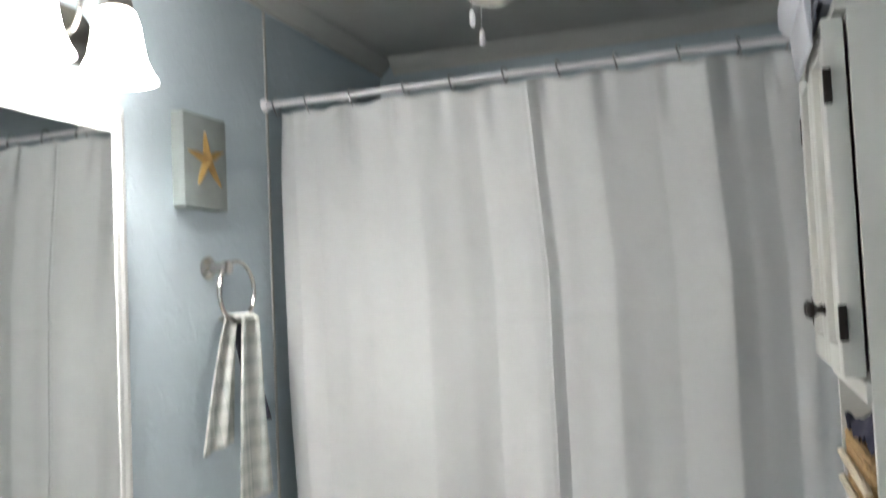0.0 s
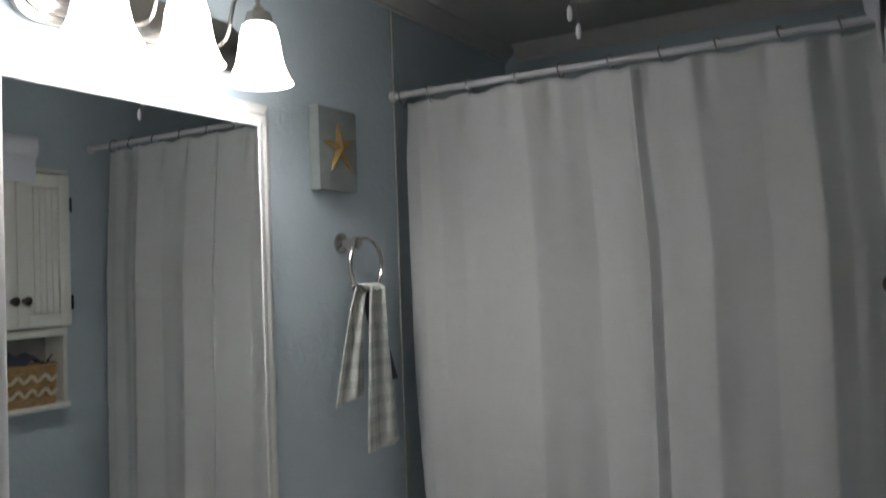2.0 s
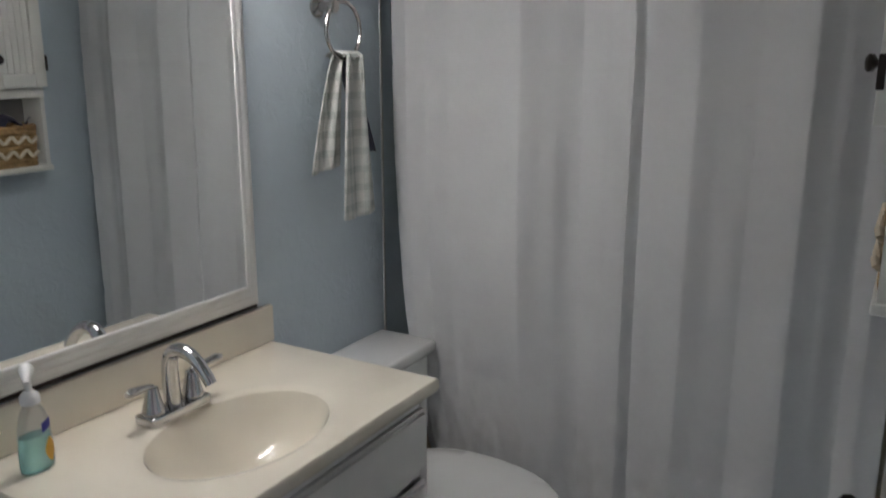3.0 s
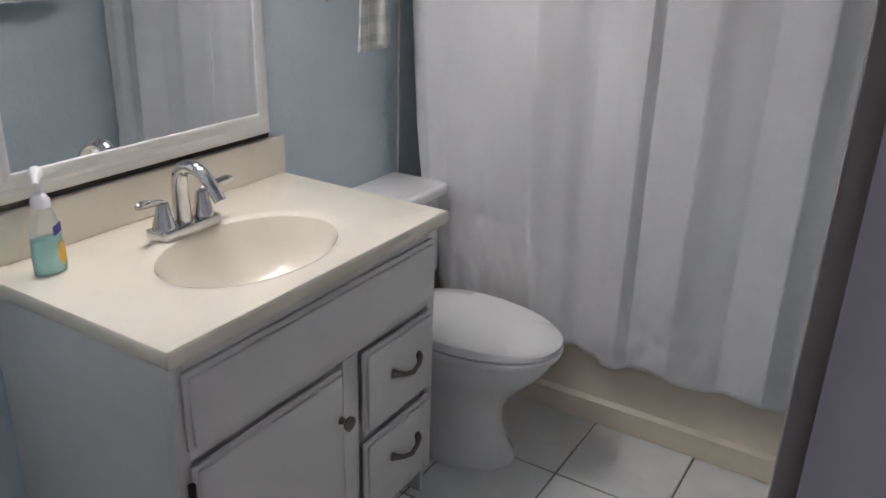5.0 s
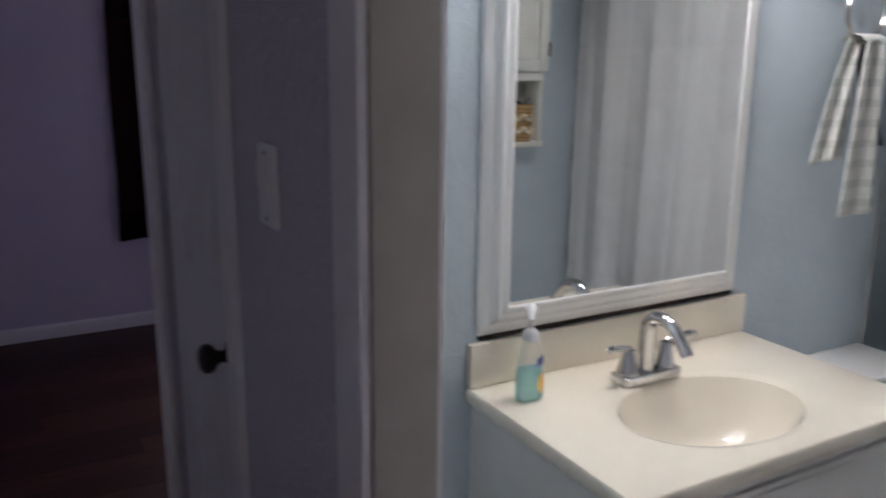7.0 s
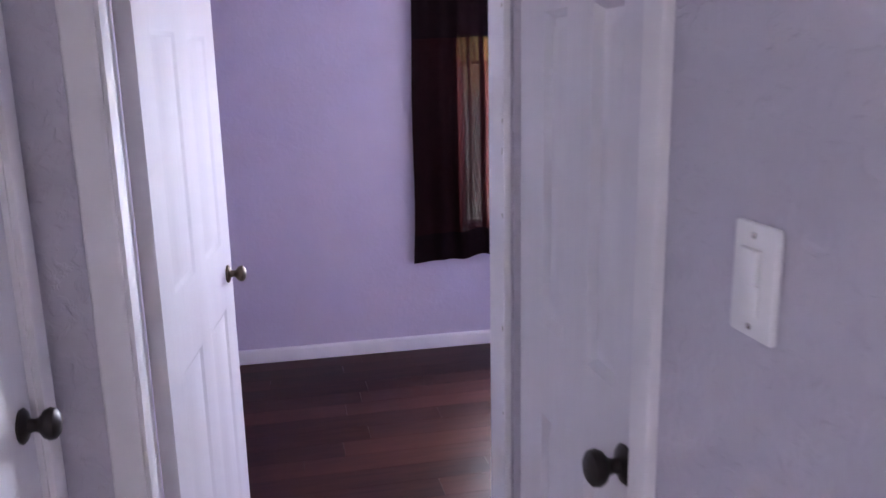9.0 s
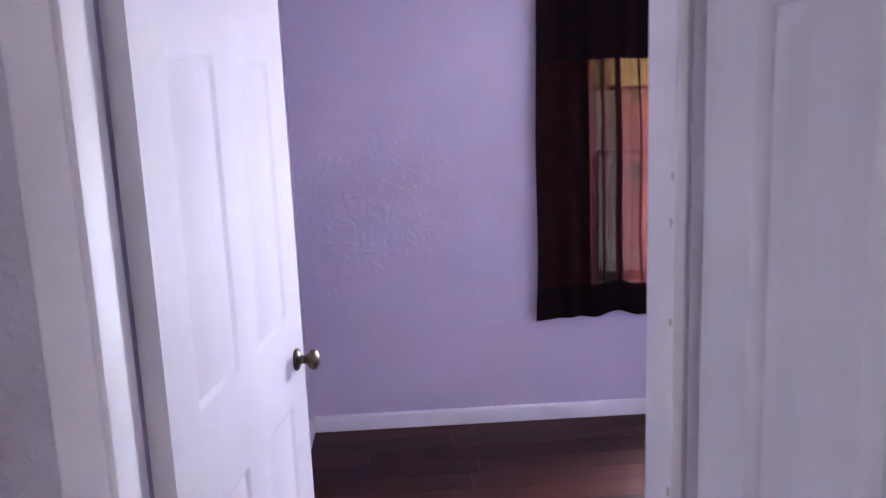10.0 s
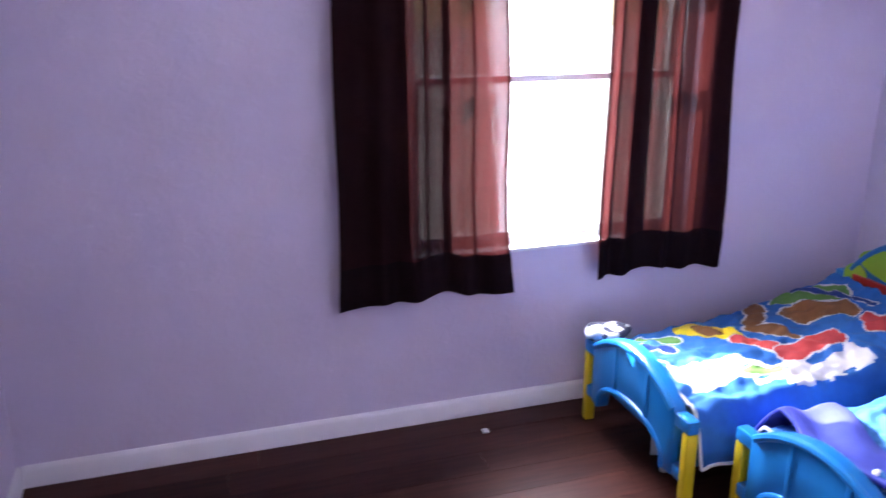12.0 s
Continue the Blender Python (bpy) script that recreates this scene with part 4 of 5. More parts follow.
# ---- bathroom: ceiling fan ----
FNX, FNY = 0.78, 1.43
fan = thing("ceiling_fan", "small white flush-mount ceiling fan with a frosted globe", "ceiling fan", (FNX, FNY, CEIL))
part("canopy", lathe([(0, 0), (0.092, 0), (0.100, -0.010), (0.104, -0.026), (0.100, -0.030), (0.102, -0.044), (0.096, -0.068), (0.070, -0.092), (0.045, -0.100), (0, -0.100)][::-1], 32, pose(FNX, FNY, CEIL - 0.001)), M_FAN, fan)
part("canopy_band", lathe([(0.0, -0.034), (0.1045, -0.034), (0.1055, -0.030), (0.1045, -0.026), (0.0, -0.026)], 32, pose(FNX, FNY, CEIL)), M_NICKEL, fan)
part("motor_plate", lathe([(0, -0.118), (0.060, -0.118), (0.064, -0.110), (0.060, -0.1015), (0, -0.1015)], 28, pose(FNX, FNY, CEIL)), M_DARK, fan)
part("light_stem", lathe([(0, -0.165), (0.034, -0.165), (0.036, -0.150), (0.031, -0.140), (0.030, -0.119), (0, -0.119)], 24, pose(FNX, FNY, CEIL)), M_FAN, fan)
part("trim_ring", lathe([(0, -0.178), (0.040, -0.178), (0.042, -0.172), (0.040, -0.166), (0, -0.166)], 24, pose(FNX, FNY, CEIL)), M_BRASS_BRIGHT, fan)
part("globe", lathe([(0, -0.292), (0.022, -0.290), (0.046, -0.279), (0.064, -0.258), (0.070, -0.234), (0.064, -0.208), (0.048, -0.188), (0.038, -0.179), (0, -0.179)], 28, pose(FNX, FNY, CEIL)), M_GLOBE, fan)
for k in range(4):
    a = radians(50 + 90 * k)
    m = pose(FNX, FNY, CEIL - 0.104, 0, 0, math.degrees(a))
    iron = bmesh.new()
    for s in (-1, 1):
        tube(iron, [m @ Vector(p) for p in ((0.058, s * 0.010, -0.004), (0.085, s * 0.030, -0.012), (0.110, s * 0.034, -0.014), (0.140, s * 0.018, -0.006), (0.165, s * 0.006, 0.002))], 0.0055, 8)
    part("blade_iron", iron, M_FAN, fan)
    out = [(0.13, -0.045), (0.20, -0.058), (0.34, -0.066), (0.385, -0.058), (0.405, -0.030), (0.408, 0.0), (0.405, 0.030), (0.385, 0.058), (0.34, 0.066), (0.20, 0.058), (0.13, 0.045)]
    bm = extrude_outline(out, "z", 0.004, 0.010, 0.0015)
    bm.transform(m @ pose(0, 0, 0, 9, 0, 0))
    part("blade", bm, M_FAN, fan)
for dx, zb in ((-0.066, 2.125), (-0.040, 2.082)):
    px, py = FNX + dx * 0.75, FNY + 0.01
    c = part("pull_chain", T([(FNX + dx * 0.5, FNY, CEIL - 0.155), (px, py, CEIL - 0.19), (px, py, zb + 0.020)], 0.0011, 6), M_NICKEL, fan)
    part("pull_end", lathe([(0, -0.016), (0.004, -0.015), (0.0062, -0.006), (0.0058, 0.010), (0.003, 0.018), (0, 0.019)], 12, pose(px, py, zb)), M_TRIM, c, "white pull end")

# ---- bathroom: hanging cabinet ----
KX, KY0, KY1, KZ0, KZ1 = 1.380, 1.200, 1.615, 1.140, 1.968
cab = thing("wall_cabinet", "white hanging cabinet with two beadboard doors over an open shelf", "cabinet", (1.46, 1.4, KZ0))
part("shelf", B(((KX + 0.004, KY0 + 0.016, 1.412), (BE - 0.011, KY1 - 0.016, 1.427)), bevel=0.0015), M_CAB, cab)
part("top_panel", B(((KX + 0.004, KY0 + 0.016, KZ1 - 0.016), (BE - 0.011, KY1 - 0.016, KZ1 - 0.001)), bevel=0.0015), M_CAB, cab)
for y in (KY0, KY1 - 0.0155):
    part("side_panel", B(((KX + 0.004, y, KZ0), (BE - 0.002, y + 0.0155, KZ1)), bevel=0.0015), M_CAB, cab)
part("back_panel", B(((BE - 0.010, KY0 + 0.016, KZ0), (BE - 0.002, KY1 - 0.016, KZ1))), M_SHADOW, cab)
part("crown", B(((KX - 0.014, KY0 - 0.003, KZ1 + 0.0005), (BE - 0.002, KY1 + 0.003, KZ1 + 0.018)), bevel=0.004), M_CAB, cab)
part("shelf_bottom", B(((KX - 0.004, KY0 - 0.006, KZ0 - 0.022), (BE - 0.002, KY1 + 0.006, KZ0 - 0.0005)), bevel=0.005), M_CAB, cab)
part("mid_rail", B(((KX - 0.004, KY0 + 0.002, 1.380), (KX + 0.014, KY1 - 0.002, 1.411)), bevel=0.003), M_CAB, cab)
KM = (KY0 + KY1) / 2
for y0, y1, ky, hy in ((KY0 + 0.003, KM - 0.0015, KM - 0.022, KY0 + 0.001), (KM + 0.0015, KY1 - 0.003, KM + 0.022, KY1 - 0.001)):
    d = part("door", B(((KX - 0.032, y0, 1.418), (KX - 0.001, y0 + 0.042, 1.960)), ((KX - 0.032, y1 - 0.042, 1.418), (KX - 0.001, y1, 1.960)), ((KX - 0.032, y0 + 0.0425, 1.418), (KX - 0.001, y1 - 0.0425, 1.462)), ((KX - 0.032, y0 + 0.0425, 1.916), (KX - 0.001, y1 - 0.0425, 1.960)), bevel=0.003), M_CAB, cab)
    n = 5
    w = (y1 - y0 - 0.086) / n
    for i in range(n):
        part("beadboard_slat", B(((KX - 0.022, y0 + 0.043 + i * w + 0.001, 1.463), (KX - 0.006, y0 + 0.043 + (i + 1) * w - 0.001, 1.915)), bevel=0.002), M_CAB, d)
    part("knob", lathe([(0, 0), (0.009, 0.001), (0.006, 0.007), (0.007, 0.013), (0.015, 0.019), (0.016, 0.025), (0.010, 0.030), (0, 0.031)], 16, pose(KX - 0.032, ky, 1.512, 0, -90)), M_DARK, d, "dark bronze knob")
    for z in (1.500, 1.855):
        part("hinge", B(((KX - 0.034, hy - 0.004, z - 0.027), (KX - 0.022, hy + 0.006, z + 0.027)), bevel=0.002), M_DARK, d, "dark bronze hinge")

basket = thing("wicker_basket", "tan woven basket with pale rope waves on the cabinet shelf", "basket", (1.46, KM, KZ0))
bm = bmesh.new()
for i in range(9):
    z = KZ0 + 0.006 + i * 0.0165
    ly = 0.165 + 0.001 * i
    pts = []
    for k in range(65):
        a = 2 * math.pi * k / 64
        c, s = math.cos(a), math.sin(a)
        pts.append((1.440 + 0.052 * (abs(c) ** 0.35) * (1 if c > 0 else -1), KM + ly * (abs(s) ** 0.35) * (1 if s > 0 else -1), z + 0.003 * math.sin(24 * a + i * math.pi)))
    tube(bm, pts, 0.0092, 7, False)
part("weave", bm, M_WICKER, basket)
for i in (2, 5):
    z = KZ0 + 0.014 + i * 0.0165
    part("rope_wave", T([(1.377 - 0.004 * math.sin(k * 0.8), KM - 0.158 + 0.316 * k / 48, z + 0.011 * math.sin(k * 0.8)) for k in range(49)], 0.0065, 7), M_WICKER_PALE, basket, "pale rope wave")
part("contents", sheet(lambda u, v: (1.385 + 0.085 * u, KM - 0.150 + 0.30 * v, KZ0 + 0.155 + 0.040 * noise.noise(Vector((u * 3, v * 7, 0.4))) + 0.03 * math.sin(math.pi * u) * math.sin(math.pi * v)), 14, 28), M_GREY_CLOTH, basket, "dark folded cloths")

caddy = thing("shower_caddy", "white perforated plastic caddy standing on the cabinet", "caddy", (1.45, 1.34, KZ1 + 0.02))
cx0, cx1, cy0, cy1, cz0 = 1.344, 1.482, 1.215, 1.470, KZ1 + 0.0185
part("base", B(((cx0 + 0.012, cy0 + 0.012, cz0), (cx1 - 0.012, cy1 - 0.012, cz0 + 0.006)), bevel=0.002), M_CADDY, caddy)
for nm, lo, hi in (("front_wall", (cx0, cy0, cz0 + 0.004), (cx0 + 0.006, cy1, cz0 + 0.088)), ("back_wall", (cx1 - 0.006, cy0, cz0 + 0.004), (cx1, cy1, cz0 + 0.088)), ("end_wall", (cx0 + 0.0065, cy0, cz0 + 0.004), (cx1 - 0.0065, cy0 + 0.006, cz0 + 0.088)), ("end_wall", (cx0 + 0.0065, cy1 - 0.006, cz0 + 0.004), (cx1 - 0.0065, cy1, cz0 + 0.088))):
    w = part(nm, B((lo, hi), bevel=0.002), M_CADDY, caddy)
    along_y = (hi[1] - lo[1]) > (hi[0] - lo[0])
    span, n = ((cy1 - cy0), 8) if along_y else ((cx1 - cx0), 5)
    for i in range(n):
        for j in range(3):
            z = cz0 + 0.026 + 0.020 * j
            if along_y:
                y = cy0 + span * (i + 0.75) / (n + 0.5)
                x = lo[0] - 0.0008 if nm == "front_wall" else hi[0] - 0.001
                box_ = B(((x, y - 0.004, z - 0.0045), (x + 0.0018, y + 0.004, z + 0.0045)))
            else:
                x = cx0 + span * (i + 0.75) / (n + 0.5)
                y = lo[1] - 0.0008 if lo[1] == cy0 else hi[1] - 0.001
                box_ = B(((x - 0.004, y, z - 0.0045), (x + 0.004, y + 0.0018, z + 0.0045)))
            part("hole", box_, M_DARK, w, "dark ventilation hole")
part("rim", B(((cx0 - 0.006, cy0 - 0.006, cz0 + 0.0885), (cx1 + 0.006, cy0 + 0.008, cz0 + 0.096)), ((cx0 - 0.006, cy1 - 0.008, cz0 + 0.0885), (cx1 + 0.006, cy1 + 0.006, cz0 + 0.096)), ((cx0 - 0.006, cy0 + 0.0085, cz0 + 0.0885), (cx0 + 0.008, cy1 - 0.0085, cz0 + 0.096)), ((cx1 - 0.008, cy0 + 0.0085, cz0 + 0.0885), (cx1 + 0.006, cy1 - 0.0085, cz0 + 0.096)), bevel=0.003), M_CADDY, caddy)
lip = [(cx0 - 0.001, cz0 + 0.096), (cx0 - 0.020, cz0 + 0.098), (cx0 - 0.032, cz0 + 0.089), (cx0 - 0.036, cz0 + 0.072), (cx0 - 0.036, cz0 + 0.040), (cx0 - 0.028, cz0 + 0.026), (cx0 - 0.018, cz0 + 0.018), (cx0 - 0.012, cz0 - 0.060), (cx0 - 0.006, cz0 - 0.064), (cx0 - 0.005, cz0 + 0.010), (cx0 - 0.001, cz0 + 0.030)]
part("front_lip", extrude_outline(lip, "y", cy0, cy1, 0.003), M_CADDY, caddy, "white scooped lip hanging over the cabinet front")


def bottle(x, y, r, h, body_mat, label):
    e = thing("bottle", label, "bottle", (x, y, cz0 + 0.0065), "bottles in the caddy")
    z0 = cz0 + 0.0065
    part("body", lathe([(0, 0), (r, 0.0), (r * 1.04, 0.006), (r * 1.04, h * 0.72), (r * 0.8, h * 0.82), (r * 0.45, h * 0.86), (r * 0.45, h * 0.88), (0, h * 0.88)], 20, pose(x, y, z0)), body_mat, e)
    part("cap", lathe([(0, h * 0.8805), (r * 0.5, h * 0.8805), (r * 0.52, h * 0.97), (r * 0.35, h), (0, h)], 18, pose(x, y, z0)), M_CAP, e, "dark blue cap")
    part("label", lathe([(r * 1.045, h * 0.25), (r * 1.05, h * 0.25), (r * 1.05, h * 0.60), (r * 1.045, h * 0.60)], 20, pose(x, y, z0)), M_BOTTLE_B, e, "light blue label band")


bottle(1.424, 1.275, 0.025, 0.205, M_BOTTLE_Y, "yellow bottle with a light blue label standing in the caddy")
bottle(1.378, 1.300, 0.024, 0.125, M_CADDY, "white bottle with a dark blue cap in the caddy")

# ---- bedroom: window and curtains ----
win = tagged(thing("window_1", "white double-hung window with a half-drawn tan roller blind", "window", (RW - 0.06, 1.02, WZ0)), kind="structure")
x0, x1 = RW - 0.135, RW - 0.045
part("frame", B(((x0, WY0 + 0.001, WZ0 + 0.001), (x1, WY0 + 0.036, WZ1 - 0.001)), ((x0, WY1 - 0.036, WZ0 + 0.001), (x1, WY1 - 0.001, WZ1 - 0.001)), ((x0, WY0 + 0.0365, WZ1 - 0.036), (x1, WY1 - 0.0365, WZ1 - 0.001)), ((x0, WY0 + 0.0365, WZ0 + 0.001), (x1, WY1 - 0.0365, WZ0 + 0.030)), bevel=0.003), M_VINYL, win)
part("sill", B(((RW - 0.046, WY0 - 0.01, WZ0 - 0.002), (RW + 0.014, WY1 + 0.01, WZ0 + 0.012)), bevel=0.004), M_VINYL, win)
for nm, xa, za, zb in (("lower_sash", RW - 0.085, WZ0 + 0.031, 1.246), ("upper_sash", RW - 0.122, 1.220, WZ1 - 0.037)):
    s = part(nm, B(((xa, WY0 + 0.037, za), (xa + 0.034, WY0 + 0.075, zb)), ((xa, WY1 - 0.075, za), (xa + 0.034, WY1 - 0.037, zb)), ((xa, WY0 + 0.0755, za), (xa + 0.034, WY1 - 0.0755, za + 0.026)), ((xa, WY0 + 0.0755, zb - 0.024), (xa + 0.034, WY1 - 0.0755, zb)), bevel=0.003), M_VINYL, win)
    g = part("pane", B(((xa + 0.014, WY0 + 0.0755, za + 0.0265), (xa + 0.018, WY1 - 0.0755, zb - 0.0245))), M_GLASS, s, smooth=False)
    g.visible_shadow = False
part("sash_lock", B(((RW - 0.051, 1.00, 1.2465), (RW - 0.040, 1.05, 1.260)), bevel=0.003), M_VINYL, win)
blind = thing("roller_blind", "tan roller blind let down over the top of the window", "blind", (RW - 0.03, 1.02, 1.5))
part("cloth", B(((RW - 0.034, WY0 + 0.015, 1.524), (RW - 0.032, WY1 - 0.015, 1.820))), M_BLIND, blind)
part("bottom_bar", B(((RW - 0.039, WY0 + 0.014, 1.508), (RW - 0.027, WY1 - 0.014, 1.5235)), bevel=0.003), M_TRIM, blind)
part("roller", T([(RW - 0.033, WY0 + 0.004, 1.834), (RW - 0.033, WY1 - 0.004, 1.834)], 0.016, 14), M_BLIND, blind)

crod = thing("curtain_rod", "dark metal curtain rod above the window", "curtain rod", (RW + 0.06, 1.0, 2.02))
part("rod", T([(RW + 0.060, 0.20, 2.020), (RW + 0.060, 1.80, 2.020)], 0.009, 12), M_DARK, crod)
for y in (0.26, 1.74):
    part("bracket", T([(RW + 0.001, y, 2.010), (RW + 0.03, y, 2.006), (RW + 0.060, y, 2.009)], 0.006, 8), M_DARK, crod)
for y in (0.185, 1.815):
    part("finial", lathe([(0, -0.020), (0.012, -0.014), (0.016, 0), (0.012, 0.014), (0, 0.020)], 14, pose(RW + 0.060, y, 2.020, 90)), M_DARK, crod)


def drape(name, label, y_top, y_bot, z0, seed, flare, underlays=()):
    """A gathered sheer panel; its hem and header are doubled cloth."""
    r = random.Random(seed)
    ph = [r.uniform(0, 6.28) for _ in range(5)]

    def wave(u, v):
        return 0.014 * math.sin(u * 26 + ph[0] + 0.5 * v) + 0.011 * math.sin(u * 41 + ph[1]) * (1 - 0.5 * v) + 0.012 * math.sin(u * 11 + ph[2] + v)

    def fn(u, v, off=0.0):
        y = (y_top[0] + (y_top[1] - y_top[0]) * u) * (1 - v) + (y_bot[0] + (y_bot[1] - y_bot[0]) * u) * v
        y += flare * math.sin(9.0 * v + ph[4]) * (u - 0.3) * v
        zz = z0 + 0.010 * math.sin(u * 7.5 + ph[3]) + 0.006 * math.sin(u * 17 + ph[4])
        return (RW + 0.055 + wave(u, v) * (0.55 + 0.45 * v) + off, y, 2.042 + (zz - 2.042) * v)
    e = thing(name, label, "curtain", (RW + 0.06, sum(y_bot) / 2, z0), "bedroom curtains")
    part("cloth", sheet(lambda u, v: fn(u, v), 110, 40), M_SHEER, e)
    part("hem", sheet(lambda u, v: fn(u, 0.905 + 0.095 * v, 0.0035), 110, 4), M_HEM, e, "doubled dark hem")
    part("header", sheet(lambda u, v: fn(u, 0.262 * v, 0.0035), 110, 6), M_HEM, e, "doubled dark header")
    for a, c, cloth in underlays:
        part("fold", sheet(lambda u, v: fn(a + (c - a) * u, 0.24 + 0.68 * v, -0.0045), 24, 20), cloth, e, "extra layer behind the cloth")
    return e


# the wide first strip blackens cloth with only unlit wall behind it
drape("window_curtain", "dark maroon sheer curtain beside the bright window", (0.228, 0.768), (0.208, 0.826), 0.506, 3, 0.022, ((0.02, 0.41, M_HEM), (0.50, 0.525, M_SHEER), (0.615, 0.665, M_SHEER), (0.80, 0.82, M_SHEER), (0.982, 0.999, M_HEM)))
drape("window_curtain", "dark maroon sheer curtain drawn back over the beds", (1.168, 1.670), (1.158, 1.688), 0.520, 8, 0.018, ((0.001, 0.016, M_HEM), (0.10, 0.13, M_SHEER), (0.20, 0.37, M_HEM), (0.56, 0.59, M_SHEER), (0.90, 0.99, M_HEM)))


# ---- bedroom: toddler beds ----
def bed_end(e, name, w, y0, t, top_side, top_mid, length_sign):
    """An end of the bed: arched panel with inset fields, arms to the legs."""
    m = 0.055
    bw = w - 2 * m
    n = 28
    up = [(m + bw * k / n, top_side + (top_mid - top_side) * (math.sin(math.pi * k / n) ** 0.75)) for k in range(n + 1)]
    foot = [(m + bw, 0.105), (m + bw - 0.055, 0.100)] + [(w / 2 + (bw / 2 - 0.055) * math.cos(math.pi * k / 18), 0.100 + 0.115 * math.sin(math.pi * k / 18) ** 0.8) for k in range(1, 18)] + [(m + 0.055, 0.100), (m, 0.105)]
    board = part(name, extrude_outline(up + foot, "y", y0, y0 + t, 0.008), M_BEDBLUE, e)
    yf = y0 - 0.004 if length_sign < 0 else y0 + t - 0.008
    edge = [(x, yf + 0.006, z - 0.012) for x, z in up[1:-1]]
    part("top_lip", T(edge, 0.013, 8), M_BEDBLUE, board)
    part("arch_lip", T([(w / 2 + (bw / 2 - 0.050) * math.cos(math.pi * k / 20), yf + 0.006, 0.108 + 0.118 * math.sin(math.pi * k / 20) ** 0.8) for k in range(21)], 0.011, 8), M_BEDBLUE, board)
    for x in (m + bw * 0.31, m + bw * 0.69):
        zt = top_side + (top_mid - top_side) * math.sin(math.pi * (x - m) / bw) ** 0.75
        part("rib", B(((x - 0.010, yf, 0.215), (x + 0.010, yf + 0.010, zt - 0.018)), bevel=0.003), M_BEDBLUE, board)
    for x0, x1 in ((-0.012, m + 0.012), (w - m - 0.012, w + 0.012)):
        part("arm", B(((x0, y0 + 0.002, top_side - 0.040), (x1, y0 + t - 0.002, top_side + 0.004)), bevel=0.006), M_BEDBLUE, board)
        part("arm", B(((x0 + (0.02 if x0 < 0 else 0), y0 + 0.004, 0.106), (x1 - (0.02 if x0 > 0 else 0), y0 + t - 0.004, 0.150)), bevel=0.006), M_BEDBLUE, board)
    return board


def toddler_bed(ox, oy, w, length, label):
    e = own(thing("toddler_bed", label, "bed", m=pose(ox, oy, 0)))
    bed_end(e, "footboard", w, 0.0, 0.045, 0.315, 0.420, -1)
    for x in (0.004, w - 0.004):
        for y in (0.022, length - 0.022):
            part("leg", B(((x - 0.016, y - 0.018, 0.002), (x + 0.016, y + 0.018, 0.275)), bevel=0.005), M_YELLOW, e, "yellow plastic leg")
    hb = bed_end(e, "headboard", w, length - 0.045, 0.045, 0.47, 0.660, -1)
    part("badge", lathe([(0, 0), (0.10, 0), (0.10, 0.006), (0, 0.008)], 28, pose(w / 2, length - 0.046, 0.555, 90), 2.1, 0.62), M_GREEN, hb, "lime green oval badge")
    for x in (0.095, w - 0.095):
        part("corner_disc", lathe([(0, 0), (0.055, 0), (0.055, 0.006), (0, 0.008)], 24, pose(x, length - 0.046, 0.470, 90)), M_GREEN, hb, "lime green disc")
    part("badge_band", B(((w / 2 - 0.22, length - 0.062, 0.445), (w / 2 + 0.22, length - 0.046, 0.485)), bevel=0.003), M_RED, hb, "red band")
    for x, s in ((0.022, 1), (w - 0.022, -1)):
        pts = []
        for k in range(25):
            y = 0.046 + (length - 0.092) * k / 24
            z = 0.30 - 0.06 * math.sin(math.pi * min(1.0, k / 12)) * (1 if k < 12 else 0) + 0.10 * math.sin(math.pi / 2 * max(0, (k - 12) / 12))
            pts.append((y, z))
        rail = pts + [(length - 0.046, 0.14), (0.046, 0.14)]
        part("side_rail", extrude_outline(rail, "x", x, x + s * 0.030, 0.006), M_BEDBLUE, e)
    part("slat_base", B(((0.053, 0.046, 0.15), (w - 0.053, length - 0.046, 0.185))), M_BEDBLUE, e)
    part("mattress", B(((0.054, 0.050, 0.186), (w - 0.054, length - 0.050, 0.285)), bevel=0.03, seg=3), M_WHITE_CLOTH, e)
    return e


M_SKYCLOTH = mat("light_blue_cotton", (0.04, 0.19, 0.48), 0.85, var=0.15, scale=40, bump=0.15, bscale=500)
M_REDCLOTH = mat("red_cotton", (0.50, 0.05, 0.05), 0.85, var=0.15, scale=40, bump=0.15, bscale=500)
M_BROWNCLOTH = mat("brown_cotton", (0.20, 0.09, 0.03), 0.85, var=0.2, scale=40, bump=0.15, bscale=500)
M_GREENCLOTH = mat("green_cotton", (0.10, 0.25, 0.05), 0.85, var=0.2, scale=40, bump=0.15, bscale=500)
PRINT = [M_SHEET, M_WHITE_CLOTH, M_REDCLOTH, M_GREENCLOTH, M_YELLOW, M_NAVY, M_SKYCLOTH, M_BROWNCLOTH]


